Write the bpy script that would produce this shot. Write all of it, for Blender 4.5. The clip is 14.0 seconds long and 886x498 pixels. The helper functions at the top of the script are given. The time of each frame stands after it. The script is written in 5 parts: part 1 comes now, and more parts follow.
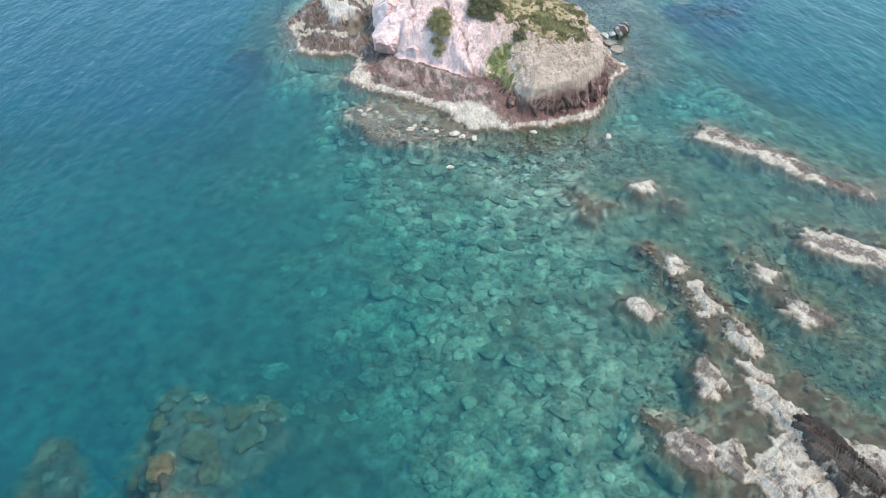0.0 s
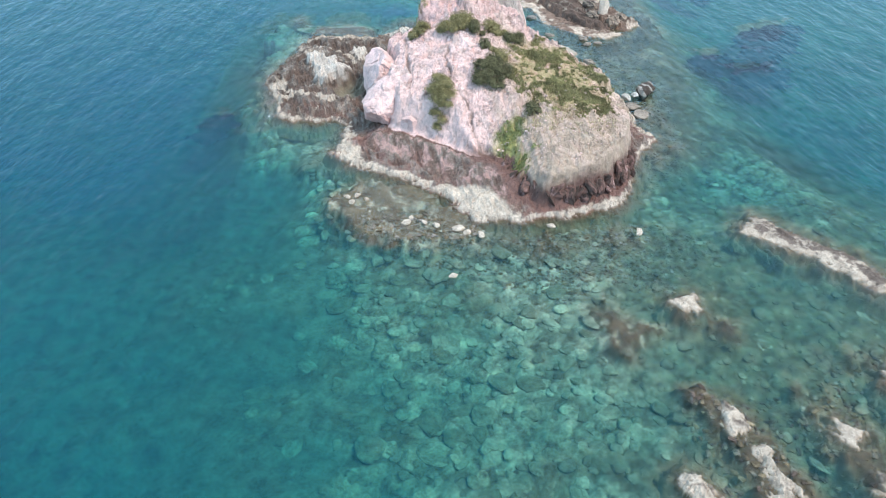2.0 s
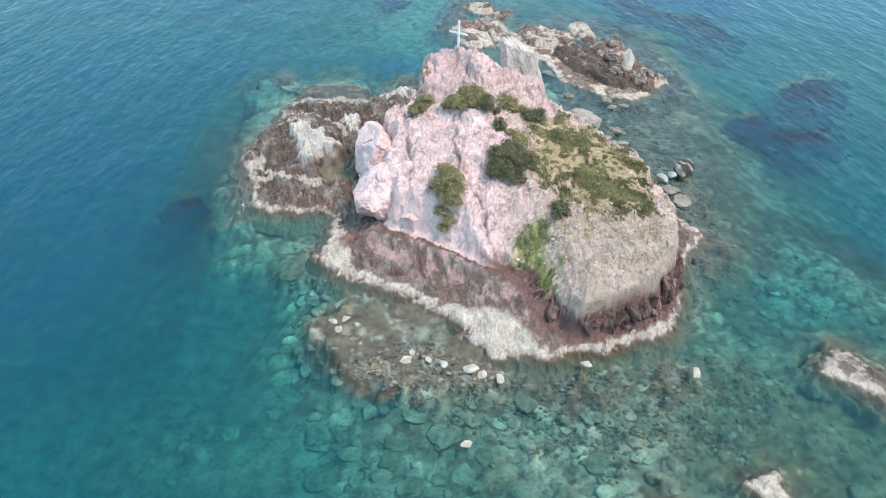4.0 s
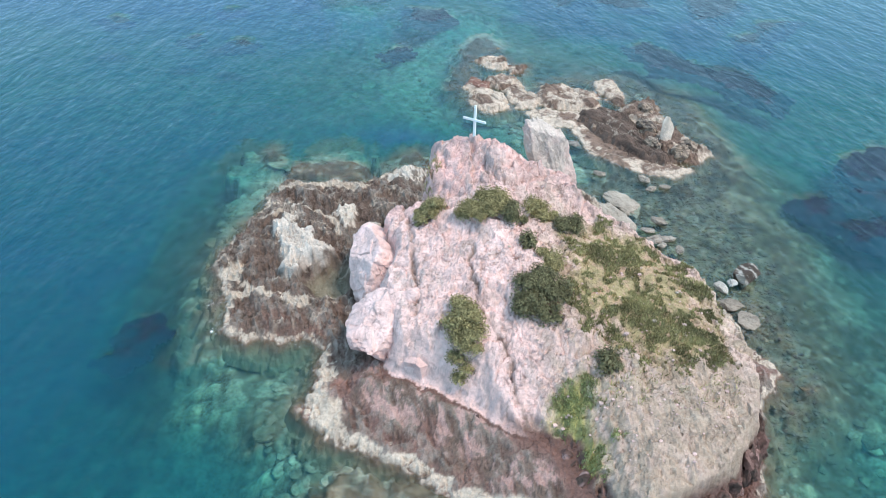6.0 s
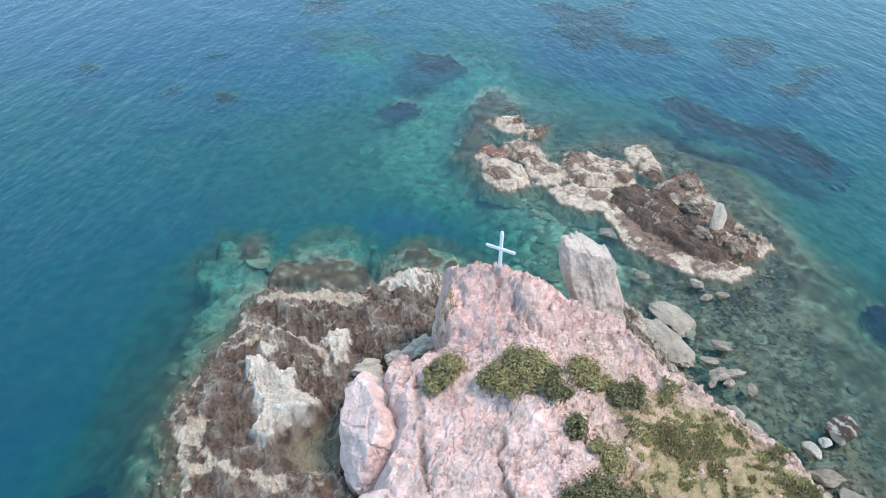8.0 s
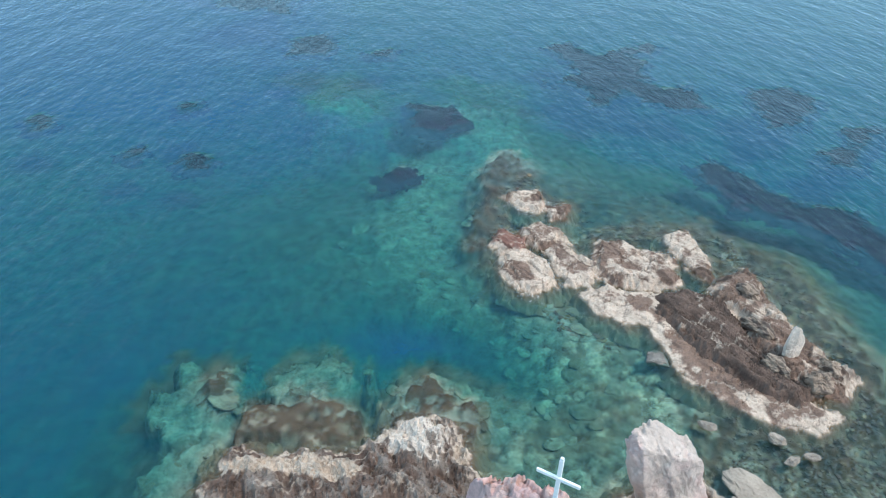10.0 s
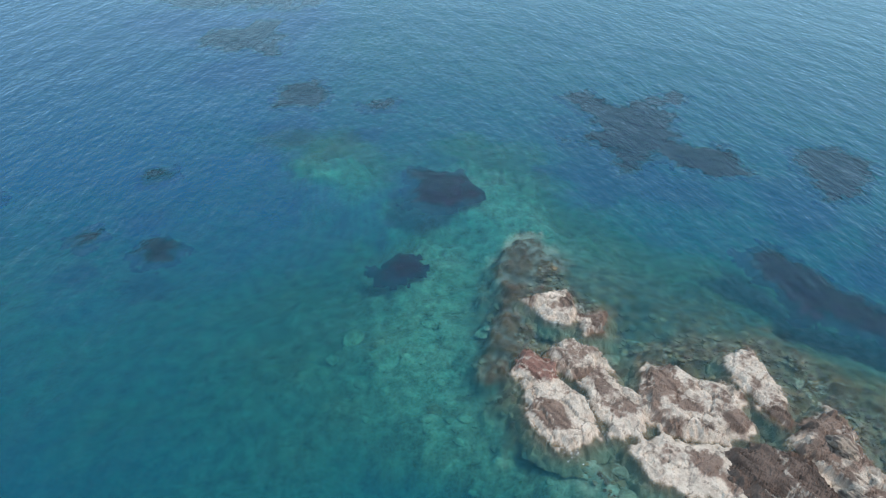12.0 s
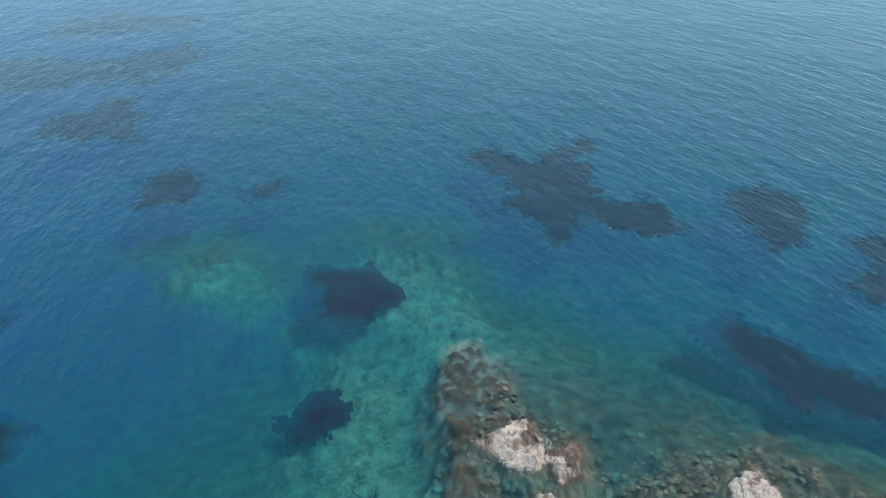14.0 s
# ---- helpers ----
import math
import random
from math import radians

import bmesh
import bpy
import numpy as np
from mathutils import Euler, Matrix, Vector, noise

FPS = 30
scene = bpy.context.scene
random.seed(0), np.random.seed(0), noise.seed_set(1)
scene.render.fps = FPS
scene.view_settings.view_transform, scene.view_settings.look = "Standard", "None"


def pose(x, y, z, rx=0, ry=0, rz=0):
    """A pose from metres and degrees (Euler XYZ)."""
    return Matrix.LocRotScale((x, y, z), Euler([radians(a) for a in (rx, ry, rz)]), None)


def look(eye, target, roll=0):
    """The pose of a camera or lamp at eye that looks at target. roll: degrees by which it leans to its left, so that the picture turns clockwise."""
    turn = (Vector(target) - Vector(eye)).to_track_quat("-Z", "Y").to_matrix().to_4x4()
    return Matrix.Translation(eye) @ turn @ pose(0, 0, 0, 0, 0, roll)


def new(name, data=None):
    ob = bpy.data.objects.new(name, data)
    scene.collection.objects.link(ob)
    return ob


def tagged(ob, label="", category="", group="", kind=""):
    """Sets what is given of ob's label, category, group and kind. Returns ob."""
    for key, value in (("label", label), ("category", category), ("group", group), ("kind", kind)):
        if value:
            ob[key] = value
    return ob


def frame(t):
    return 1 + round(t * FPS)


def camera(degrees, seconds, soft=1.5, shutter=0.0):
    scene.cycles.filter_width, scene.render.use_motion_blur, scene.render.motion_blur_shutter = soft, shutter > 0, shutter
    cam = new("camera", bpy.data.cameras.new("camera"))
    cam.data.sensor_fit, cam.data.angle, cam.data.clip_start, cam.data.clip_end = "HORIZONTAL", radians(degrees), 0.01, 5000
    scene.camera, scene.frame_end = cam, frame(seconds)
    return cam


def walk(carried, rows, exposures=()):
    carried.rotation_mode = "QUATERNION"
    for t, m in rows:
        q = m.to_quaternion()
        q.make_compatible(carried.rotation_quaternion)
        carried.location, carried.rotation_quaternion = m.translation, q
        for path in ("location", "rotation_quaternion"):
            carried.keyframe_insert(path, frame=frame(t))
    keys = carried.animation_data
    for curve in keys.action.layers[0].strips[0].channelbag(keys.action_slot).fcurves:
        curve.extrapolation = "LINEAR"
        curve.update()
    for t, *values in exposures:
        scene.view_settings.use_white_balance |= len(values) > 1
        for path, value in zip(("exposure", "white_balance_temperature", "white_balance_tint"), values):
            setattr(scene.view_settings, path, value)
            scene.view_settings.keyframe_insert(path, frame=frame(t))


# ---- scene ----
cam = camera(64.4, 14.0, soft=1.0)
PATH = [
    (0, (1.167, 2.367, 24.955), (1.248, 3.917, 23.694), 1.3),
    (0.5, (1.135, 4.59, 24.981), (1.222, 6.146, 23.729), 1.5),
    (1, (1.126, 7.115, 25.001), (1.217, 8.675, 23.753), 1.6),
    (1.5, (1.152, 9.647, 25.034), (1.245, 11.21, 23.79), 1.7),
    (2, (1.251, 12.185, 24.996), (1.342, 13.755, 23.759), 1.6),
    (2.5, (1.295, 14.792, 24.984), (1.385, 16.366, 23.753), 1.7),
    (3, (1.185, 17.388, 25.002), (1.281, 18.965, 23.776), 1.8),
    (3.2, (1.081, 18.478, 24.99), (1.183, 20.057, 23.766), 1.9),
    (5.3, (1.158, 29.042, 24.661), (1.246, 30.659, 23.488), 1.5),
    (5.5, (1.193, 30.074, 24.665), (1.278, 31.694, 23.495), 1.4),
    (6, (1.143, 32.71, 24.734), (1.227, 34.334, 23.571), 1.3),
    (6.5, (1.034, 35.18, 24.766), (1.118, 36.81, 23.611), 1.3),
    (7, (1.014, 37.79, 24.807), (1.095, 39.427, 23.66), 1.1),
    (7.5, (0.952, 40.431, 24.908), (1.033, 42.072, 23.767), 1.2),
    (8, (0.881, 43.068, 24.982), (0.963, 44.714, 23.849), 1.1),
    (8.2, (0.824, 44.14, 24.983), (0.908, 45.788, 23.853), 1.2),
    (10.3, (-0.146, 55.366, 25.132), (-0.028, 57.032, 24.033), 2.3),
    (10.5, (-0.185, 56.479, 25.156), (-0.067, 58.147, 24.059), 2.2),
    (11, (-0.153, 59.225, 25.233), (-0.036, 60.896, 24.14), 2.2),
    (11.5, (-0.315, 61.704, 25.328), (-0.194, 63.382, 24.246), 2.3),
    (12, (-0.391, 64.272, 25.368), (-0.264, 65.957, 24.298), 2.6),
    (12.5, (-0.121, 66.734, 25.326), (0.068, 68.427, 24.277), 1.7),
    (13, (-0.175, 69.344, 25.255), (0.104, 71.035, 24.223), 1.3),
    (13.5, (-0.336, 71.636, 25.301), (0.008, 73.328, 24.292), 1.1),
    (14, (-0.462, 74.221, 25.257), (-0.048, 75.912, 24.271), 0.2),
]
walk(cam, [(t, look(eye, target, roll)) for t, eye, target, roll in PATH], exposures=[(0, 0.35), (8, 0.20), (11, 0.08), (14, -0.13)])

# ---- world and sun: a bright, lightly clouded day ----
SUN_EL, SUN_AZ = radians(62), radians(115)
world = bpy.data.worlds.new("sky")
scene.world = world
world.use_nodes = True
wn, wl = world.node_tree.nodes, world.node_tree.links
sky = wn.new("ShaderNodeTexSky")
sky.sky_type, sky.sun_disc = "NISHITA", False
sky.sun_elevation, sky.sun_rotation = SUN_EL, SUN_AZ
sky.air_density, sky.dust_density, sky.ozone_density = 1.0, 1.5, 1.0
cloud = wn.new("ShaderNodeMix")
cloud.data_type = "RGBA"
cloud.inputs[0].default_value = 0.74
cloud.inputs[7].default_value = (4.5, 8.0, 10.9, 1)
wl.new(sky.outputs[0], cloud.inputs[6])
wl.new(cloud.outputs[2], wn["Background"].inputs[0])
wn["Background"].inputs[1].default_value = 0.155
sun_data = bpy.data.lights.new("sun", "SUN")
sun_data.energy, sun_data.angle, sun_data.color = 2.8, radians(14), (1.0, 0.88, 0.74)
sun = new("sun", sun_data)
sun.matrix_world = look((math.sin(SUN_AZ) * 50, 60 + math.cos(SUN_AZ) * 50, 50 * math.tan(SUN_EL)), (0, 60, 0))


# ---- noise on arrays ----
def hash2(ix, iy, s):
    n = (ix.astype(np.int64) * 374761393 + iy.astype(np.int64) * 668265263 + s * 1274126177) & 0xFFFFFFFF
    n = ((n ^ (n >> 13)) * 1274126177) & 0xFFFFFFFF
    return ((n ^ (n >> 16)) & 0xFFFF) / 65535.0


def vnoise(x, y, s=0):
    ix, iy = np.floor(x), np.floor(y)
    u, v = x - ix, y - iy
    u, v = u * u * (3 - 2 * u), v * v * (3 - 2 * v)
    a, b = hash2(ix, iy, s), hash2(ix + 1, iy, s)
    c, d = hash2(ix, iy + 1, s), hash2(ix + 1, iy + 1, s)
    return (a * (1 - u) + b * u) * (1 - v) + (c * (1 - u) + d * u) * v


def fbm(x, y, s=0, octaves=4, gain=0.5):
    total, amp, norm = 0.0, 1.0, 0.0
    for o in range(octaves):
        total = total + amp * vnoise(x * 2 ** o + 17.3 * o, y * 2 ** o - 9.1 * o, s + o)
        norm += amp
        amp *= gain
    return total / norm


def cells(x, y, s=0, jitter=0.9):
    """Nearest and second nearest cell distance, the cell's chance, and the way to its middle."""
    ix, iy = np.floor(x), np.floor(y)
    f1 = np.full(x.shape, 9.0)
    f2 = np.full(x.shape, 9.0)
    chance, ox, oy = np.zeros(x.shape), np.zeros(x.shape), np.zeros(x.shape)
    for i in (-1, 0, 1):
        for j in (-1, 0, 1):
            cx, cy = ix + i, iy + j
            px = cx + 0.5 + jitter * (hash2(cx, cy, s) - 0.5)
            py = cy + 0.5 + jitter * (hash2(cx, cy, s + 7) - 0.5)
            d = np.hypot(px - x, py - y)
            near = d < f1
            f2 = np.where(near, f1, np.minimum(f2, d))
            chance = np.where(near, hash2(cx, cy, s + 13), chance)
            ox, oy = np.where(near, x - px, ox), np.where(near, y - py, oy)
            f1 = np.where(near, d, f1)
    return f1, f2, chance, ox, oy


def blocks(x, y, s=0):
    """Broken, tilted rock blocks between about -0.5 and 0.5, with cracks where they meet."""
    f1, f2, c, ox, oy = cells(x, y, s)
    tilt_x, tilt_y = (c * 37 % 1) - 0.5, (c * 91 % 1) - 0.5
    return (c - 0.5) * 0.7 + 1.1 * (ox * tilt_x + oy * tilt_y) - 0.30 * step(0.07, 0.0, f2 - f1)


def joints(x, y, s=0, width=0.06):
    f1, f2, _, _, _ = cells(x, y, s)
    return step(width, 0.0, f2 - f1)


def ridged(x, y, s=0, octaves=4, gain=0.55):
    total, amp, norm = 0.0, 1.0, 0.0
    for o in range(octaves):
        total = total + amp * (1 - np.abs(2 * vnoise(x * 2.1 ** o + 5.3 * o, y * 2.1 ** o + 3.7 * o, s + o) - 1))
        norm += amp
        amp *= gain
    return total / norm


def vnoise3(x, y, z, s=0):
    iz = np.floor(z)
    w = z - iz
    w = w * w * (3 - 2 * w)
    low, high = np.zeros(x.shape), np.zeros(x.shape)
    ix, iy = np.floor(x), np.floor(y)
    u, v = x - ix, y - iy
    u, v = u * u * (3 - 2 * u), v * v * (3 - 2 * v)
    for dz, store in ((0, low), (1, high)):
        k = (iz + dz) * 57
        store += (hash2(ix + k, iy - k, s) * (1 - u) + hash2(ix + 1 + k, iy - k, s) * u) * (1 - v) + (hash2(ix + k, iy + 1 - k, s) * (1 - u) + hash2(ix + 1 + k, iy + 1 - k, s) * u) * v
    return low * (1 - w) + high * w


def billow3(x, y, z, s=0, octaves=4, gain=0.6):
    """Lumps parted by sharp creases, 0 in the creases."""
    total, amp, norm = 0.0, 1.0, 0.0
    for o in range(octaves):
        f = 2.05 ** o
        total = total + amp * np.abs(2 * vnoise3(x * f + 3.1 * o, y * f + 7.7 * o, z * f, s + o) - 1)
        norm += amp
        amp *= gain
    return total / norm


def roughen(x, y, z, amount, seed=0, scale=0.8):
    """Pushes a surface in and out along its normals; also gives how deep in a crease each point lies."""
    gy_, gx_ = np.gradient(z)
    step_x, step_y = x[0, 1] - x[0, 0], y[1, 0] - y[0, 0]
    nx, ny, nz = -gx_ / step_x, -gy_ / step_y, np.ones(z.shape)
    ln = np.sqrt(nx ** 2 + ny ** 2 + 1)
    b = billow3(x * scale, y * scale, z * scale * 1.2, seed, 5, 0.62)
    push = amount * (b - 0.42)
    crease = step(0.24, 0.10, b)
    return x + push * nx / ln, y + push * ny / ln, z + push * nz / ln, crease


def step(a, b, v):
    k = np.clip((v - a) / (b - a), 0, 1)
    return k * k * (3 - 2 * k)


def inside(x, y, poly):
    """Distance to the outline, positive inside."""
    x, y = np.asarray(x, float), np.asarray(y, float)
    best, odd = np.full(x.shape, 1e9), np.zeros(x.shape, bool)
    for (ax, ay), (bx, by) in zip(poly, poly[1:] + poly[:1]):
        ex, ey = bx - ax, by - ay
        k = np.clip(((x - ax) * ex + (y - ay) * ey) / (ex * ex + ey * ey + 1e-12), 0, 1)
        best = np.minimum(best, (x - ax - k * ex) ** 2 + (y - ay - k * ey) ** 2)
        if ay != by:
            odd ^= ((ay > y) != (by > y)) & (x < ex * (y - ay) / ey + ax)
    return np.where(odd, 1, -1) * np.sqrt(best)


def along(x, y, line):
    best = np.full(np.shape(x), 1e9)
    for (ax, ay), (bx, by) in zip(line, line[1:]):
        ex, ey = bx - ax, by - ay
        k = np.clip(((x - ax) * ex + (y - ay) * ey) / (ex * ex + ey * ey), 0, 1)
        best = np.minimum(best, np.hypot(x - ax - k * ex, y - ay - k * ey))
    return best


def blend(a, b, k):
    return a * (1 - k[..., None]) + np.asarray(b, float) * k[..., None]


def smooth_min(a, b, r):
    k = np.clip(0.5 + 0.5 * (b - a) / r, 0, 1)
    return b * (1 - k) + a * k - r * k * (1 - k)


# ---- materials ----
def nodes_of(name):
    m = bpy.data.materials.new(name)
    m.use_nodes = True
    t = m.node_tree
    return m, t.nodes, t.links, t.nodes["Principled BSDF"]


def pigmented(name, rough=0.9, grain=6.0, vary=0.35, bump=0.5, distance=0.06, stretch=(1, 1, 1), gloss=0.3, cracks=0.0, folds=0.0):
    """A stone-like surface: its mineral colours, broken up by grain at two scales, with fine relief and crevice shade
    painted into its folds.
    """
    m, n, l, p = nodes_of(name)
    p.inputs["Roughness"].default_value = rough
    p.inputs["Specular IOR Level"].default_value = gloss
    att = n.new("ShaderNodeAttribute")
    att.attribute_name = "pigment"
    geo = n.new("ShaderNodeTexCoord")
    mp = n.new("ShaderNodeMapping")
    mp.inputs["Scale"].default_value = stretch
    l.new(geo.outputs["Object"], mp.inputs[0])
    fine = n.new("ShaderNodeTexNoise")
    fine.inputs["Scale"].default_value, fine.inputs["Detail"].default_value, fine.inputs["Roughness"].default_value = grain, 6, 0.7
    l.new(mp.outputs[0], fine.inputs["Vector"])
    wide = n.new("ShaderNodeTexNoise")
    wide.inputs["Scale"].default_value, wide.inputs["Detail"].default_value = grain * 0.18, 4
    l.new(mp.outputs[0], wide.inputs["Vector"])
    add = n.new("ShaderNodeMath")
    add.operation = "ADD"
    l.new(fine.outputs[0], add.inputs[0])
    l.new(wide.outputs[0], add.inputs[1])
    ramp = n.new("ShaderNodeMapRange")
    ramp.inputs["From Min"].default_value, ramp.inputs["From Max"].default_value = 0.65, 1.35
    ramp.inputs["To Min"].default_value, ramp.inputs["To Max"].default_value = 1 - vary, 1 + vary
    l.new(add.outputs[0], ramp.inputs["Value"])
    tone, relief = ramp.outputs[0], add.outputs[0]
    # crevice shade goes into the colour: the deeper a fold, the darker its tone
    if folds:
        fold = n.new("ShaderNodeTexNoise")
        fold.noise_type = "RIDGED_MULTIFRACTAL"
        fold.inputs["Scale"].default_value, fold.inputs["Detail"].default_value, fold.inputs["Roughness"].default_value = folds, 7, 0.6
        fold.inputs["Distortion"].default_value = 0.4
        l.new(mp.outputs[0], fold.inputs["Vector"])
        for low_end, high_end, a0, a1, kind in ((0.25, 1.1, 1.10, 0.74, "tone"), (0.2, 1.4, 1.0, 0.0, "relief")):
            fm = n.new("ShaderNodeMapRange")
            fm.inputs["From Min"].default_value, fm.inputs["From Max"].default_value = low_end, high_end
            fm.inputs["To Min"].default_value, fm.inputs["To Max"].default_value = a0, a1
            l.new(fold.outputs[0], fm.inputs["Value"])
            fo = n.new("ShaderNodeMath")
            fo.operation = "MULTIPLY" if kind == "tone" else "ADD"
            l.new(fm.outputs[0], fo.inputs[0])
            l.new(tone if kind == "tone" else relief, fo.inputs[1])
            if kind == "tone":
                tone = fo.outputs[0]
            else:
                relief = fo.outputs[0]
    if cracks:
        warp = n.new("ShaderNodeVectorMath")
        warp.operation = "MULTIPLY_ADD"
        warp.inputs[1].default_value = (0.5, 0.5, 0.5)
        soft = n.new("ShaderNodeTexNoise")
        soft.inputs["Scale"].default_value, soft.inputs["Detail"].default_value = 1.6, 4
        l.new(geo.outputs["Object"], soft.inputs["Vector"])
        l.new(soft.outputs["Color"], warp.inputs[0])
        l.new(geo.outputs["Object"], warp.inputs[2])
        for scale, width, dark in ((cracks, 0.010, 0.84), (cracks * 3.4, 0.016, 0.86)):
            vor = n.new("ShaderNodeTexVoronoi")
            vor.feature = "DISTANCE_TO_EDGE"
            vor.inputs["Scale"].default_value = scale
            l.new(warp.outputs[0], vor.inputs["Vector"])
            mr = n.new("ShaderNodeMapRange")
            mr.inputs["From Max"].default_value = width
            mr.inputs["To Min"].default_value = dark
            hide = n.new("ShaderNodeMath")
            hide.operation = "MULTIPLY_ADD"
            hide.inputs[1].default_value, hide.inputs[2].default_value = 0.9, -0.40
            spot = n.new("ShaderNodeTexNoise")
            spot.inputs["Scale"].default_value, spot.inputs["Detail"].default_value = scale * 0.8, 2
            l.new(geo.outputs["Object"], spot.inputs["Vector"])
            l.new(spot.outputs[0], hide.inputs[0])
            most = n.new("ShaderNodeMath")
            most.operation = "MAXIMUM"
            l.new(hide.outputs[0], most.inputs[0])
            most.inputs[1].default_value = 0.0
            far = n.new("ShaderNodeMath")
            l.new(vor.outputs["Distance"], far.inputs[0])
            l.new(most.outputs[0], far.inputs[1])
            l.new(far.outputs[0], mr.inputs["Value"])
            for target in ("tone", "relief"):
                mm = n.new("ShaderNodeMath")
                mm.operation = "MULTIPLY"
                l.new(tone if target == "tone" else relief, mm.inputs[0])
                l.new(mr.outputs[0], mm.inputs[1])
                if target == "tone":
                    tone = mm.outputs[0]
                else:
                    relief = mm.outputs[0]
    mul = n.new("ShaderNodeVectorMath")
    mul.operation = "SCALE"
    l.new(att.outputs["Color"], mul.inputs[0])
    l.new(tone, mul.inputs["Scale"])
    l.new(mul.outputs[0], p.inputs["Base Color"])
    bp = n.new("ShaderNodeBump")
    bp.inputs["Strength"].default_value, bp.inputs["Distance"].default_value = bump, distance
    l.new(relief, bp.inputs["Height"])
    l.new(bp.outputs[0], p.inputs["Normal"])
    return m


def plain(name, colour, vary=0.25, scale=8.0, rough=0.8, spec=0.3, random_tone=0.0):
    m, n, l, p = nodes_of(name)
    p.inputs["Roughness"].default_value = rough
    p.inputs["Specular IOR Level"].default_value = spec
    tc = n.new("ShaderNodeTexCoord")
    tex = n.new("ShaderNodeTexNoise")
    tex.inputs["Scale"].default_value, tex.inputs["Detail"].default_value = scale, 5
    l.new(tc.outputs["Object"], tex.inputs["Vector"])
    ramp = n.new("ShaderNodeMapRange")
    ramp.inputs["From Min"].default_value, ramp.inputs["From Max"].default_value = 0.3, 0.7
    ramp.inputs["To Min"].default_value, ramp.inputs["To Max"].default_value = 1 - vary, 1 + vary
    l.new(tex.outputs[0], ramp.inputs["Value"])
    last = ramp.outputs[0]
    if random_tone:
        oi = n.new("ShaderNodeNewGeometry")
        r2 = n.new("ShaderNodeMapRange")
        r2.inputs["To Min"].default_value, r2.inputs["To Max"].default_value = 1 - random_tone, 1 + random_tone
        l.new(oi.outputs["Random Per Island"], r2.inputs["Value"])
        mm = n.new("ShaderNodeMath")
        mm.operation = "MULTIPLY"
        l.new(last, mm.inputs[0])
        l.new(r2.outputs[0], mm.inputs[1])
        last = mm.outputs[0]
    mul = n.new("ShaderNodeVectorMath")
    mul.operation = "SCALE"
    mul.inputs[0].default_value = colour
    l.new(last, mul.inputs["Scale"])
    l.new(mul.outputs[0], p.inputs["Base Color"])
    return m


def water_material():
    """Clear sea water: what lies below shows through, less the thicker the water is; the sky mirrors in its ripples."""
    m, n, l, p = nodes_of("sea_water")
    n.remove(p)
    out = n["Material Output"]
    thick = n.new("ShaderNodeAttribute")
    thick.attribute_name = "thickness"
    murk = n.new("ShaderNodeMath")
    murk.operation = "MULTIPLY"
    murk.inputs[1].default_value = -WATER_MURK
    l.new(thick.outputs["Fac"], murk.inputs[0])
    ex = n.new("ShaderNodeMath")
    ex.operation = "EXPONENT"
    l.new(murk.outputs[0], ex.inputs[0])
    tint = n.new("ShaderNodeVectorMath")
    tint.operation = "SCALE"
    tint.inputs[0].default_value = WATER_ABSORB
    l.new(thick.outputs["Fac"], tint.inputs["Scale"])
    sep = n.new("ShaderNodeSeparateXYZ")
    l.new(tint.outputs[0], sep.inputs[0])
    com = n.new("ShaderNodeCombineXYZ")
    for i in range(3):
        e = n.new("ShaderNodeMath")
        e.operation = "POWER"
        e.inputs[0].default_value = math.e
        l.new(sep.outputs[i], e.inputs[1])
        l.new(e.outputs[0], com.inputs[i])
    clear = n.new("ShaderNodeBsdfTransparent")
    l.new(com.outputs[0], clear.inputs[0])
    haze = n.new("ShaderNodeBsdfDiffuse")
    deep = n.new("ShaderNodeMapRange")
    deep.inputs["From Min"].default_value, deep.inputs["From Max"].default_value = 5.5, 10.0
    l.new(thick.outputs["Fac"], deep.inputs["Value"])
    hue = n.new("ShaderNodeMix")
    hue.data_type = "RGBA"
    hue.inputs[6].default_value, hue.inputs[7].default_value = (*WATER_BODY, 1), (*WATER_DEEP, 1)
    l.new(deep.outputs[0], hue.inputs[0])
    l.new(hue.outputs[2], haze.inputs[0])
    body = n.new("ShaderNodeMixShader")
    l.new(ex.outputs[0], body.inputs[0])
    l.new(haze.outputs[0], body.inputs[1])
    l.new(clear.outputs[0], body.inputs[2])
    tc = n.new("ShaderNodeTexCoord")
    heights = []
    for scale, stretch, turn, weight in ((0.55, (1.0, 0.36, 1), 28, 1.0), (1.9, (1.0, 0.45, 1), 40, 0.45), (6.0, (1, 0.7, 1), 10, 0.14), (0.08, (1, 0.6, 1), 20, 1.6)):
        mp = n.new("ShaderNodeMapping")
        mp.inputs["Rotation"].default_value[2] = radians(turn)
        mp.inputs["Scale"].default_value = stretch
        l.new(tc.outputs["Object"], mp.inputs[0])
        tx = n.new("ShaderNodeTexNoise")
        tx.inputs["Scale"].default_value, tx.inputs["Detail"].default_value = scale, 3
        l.new(mp.outputs[0], tx.inputs["Vector"])
        w = n.new("ShaderNodeMath")
        w.operation = "MULTIPLY"
        w.inputs[1].default_value = weight
        l.new(tx.outputs[0], w.inputs[0])
        heights.append(w.outputs[0])
    total = heights[0]
    for h in heights[1:]:
        a = n.new("ShaderNodeMath")
        l.new(total, a.inputs[0])
        l.new(h, a.inputs[1])
        total = a.outputs[0]
    bp = n.new("ShaderNodeBump")
    bp.inputs["Strength"].default_value, bp.inputs["Distance"].default_value = 1.0, WAVE_HEIGHT
    l.new(total, bp.inputs["Height"])
    l.new(bp.outputs[0], haze.inputs["Normal"])
    fr = n.new("ShaderNodeFresnel")
    fr.inputs["IOR"].default_value = 1.33
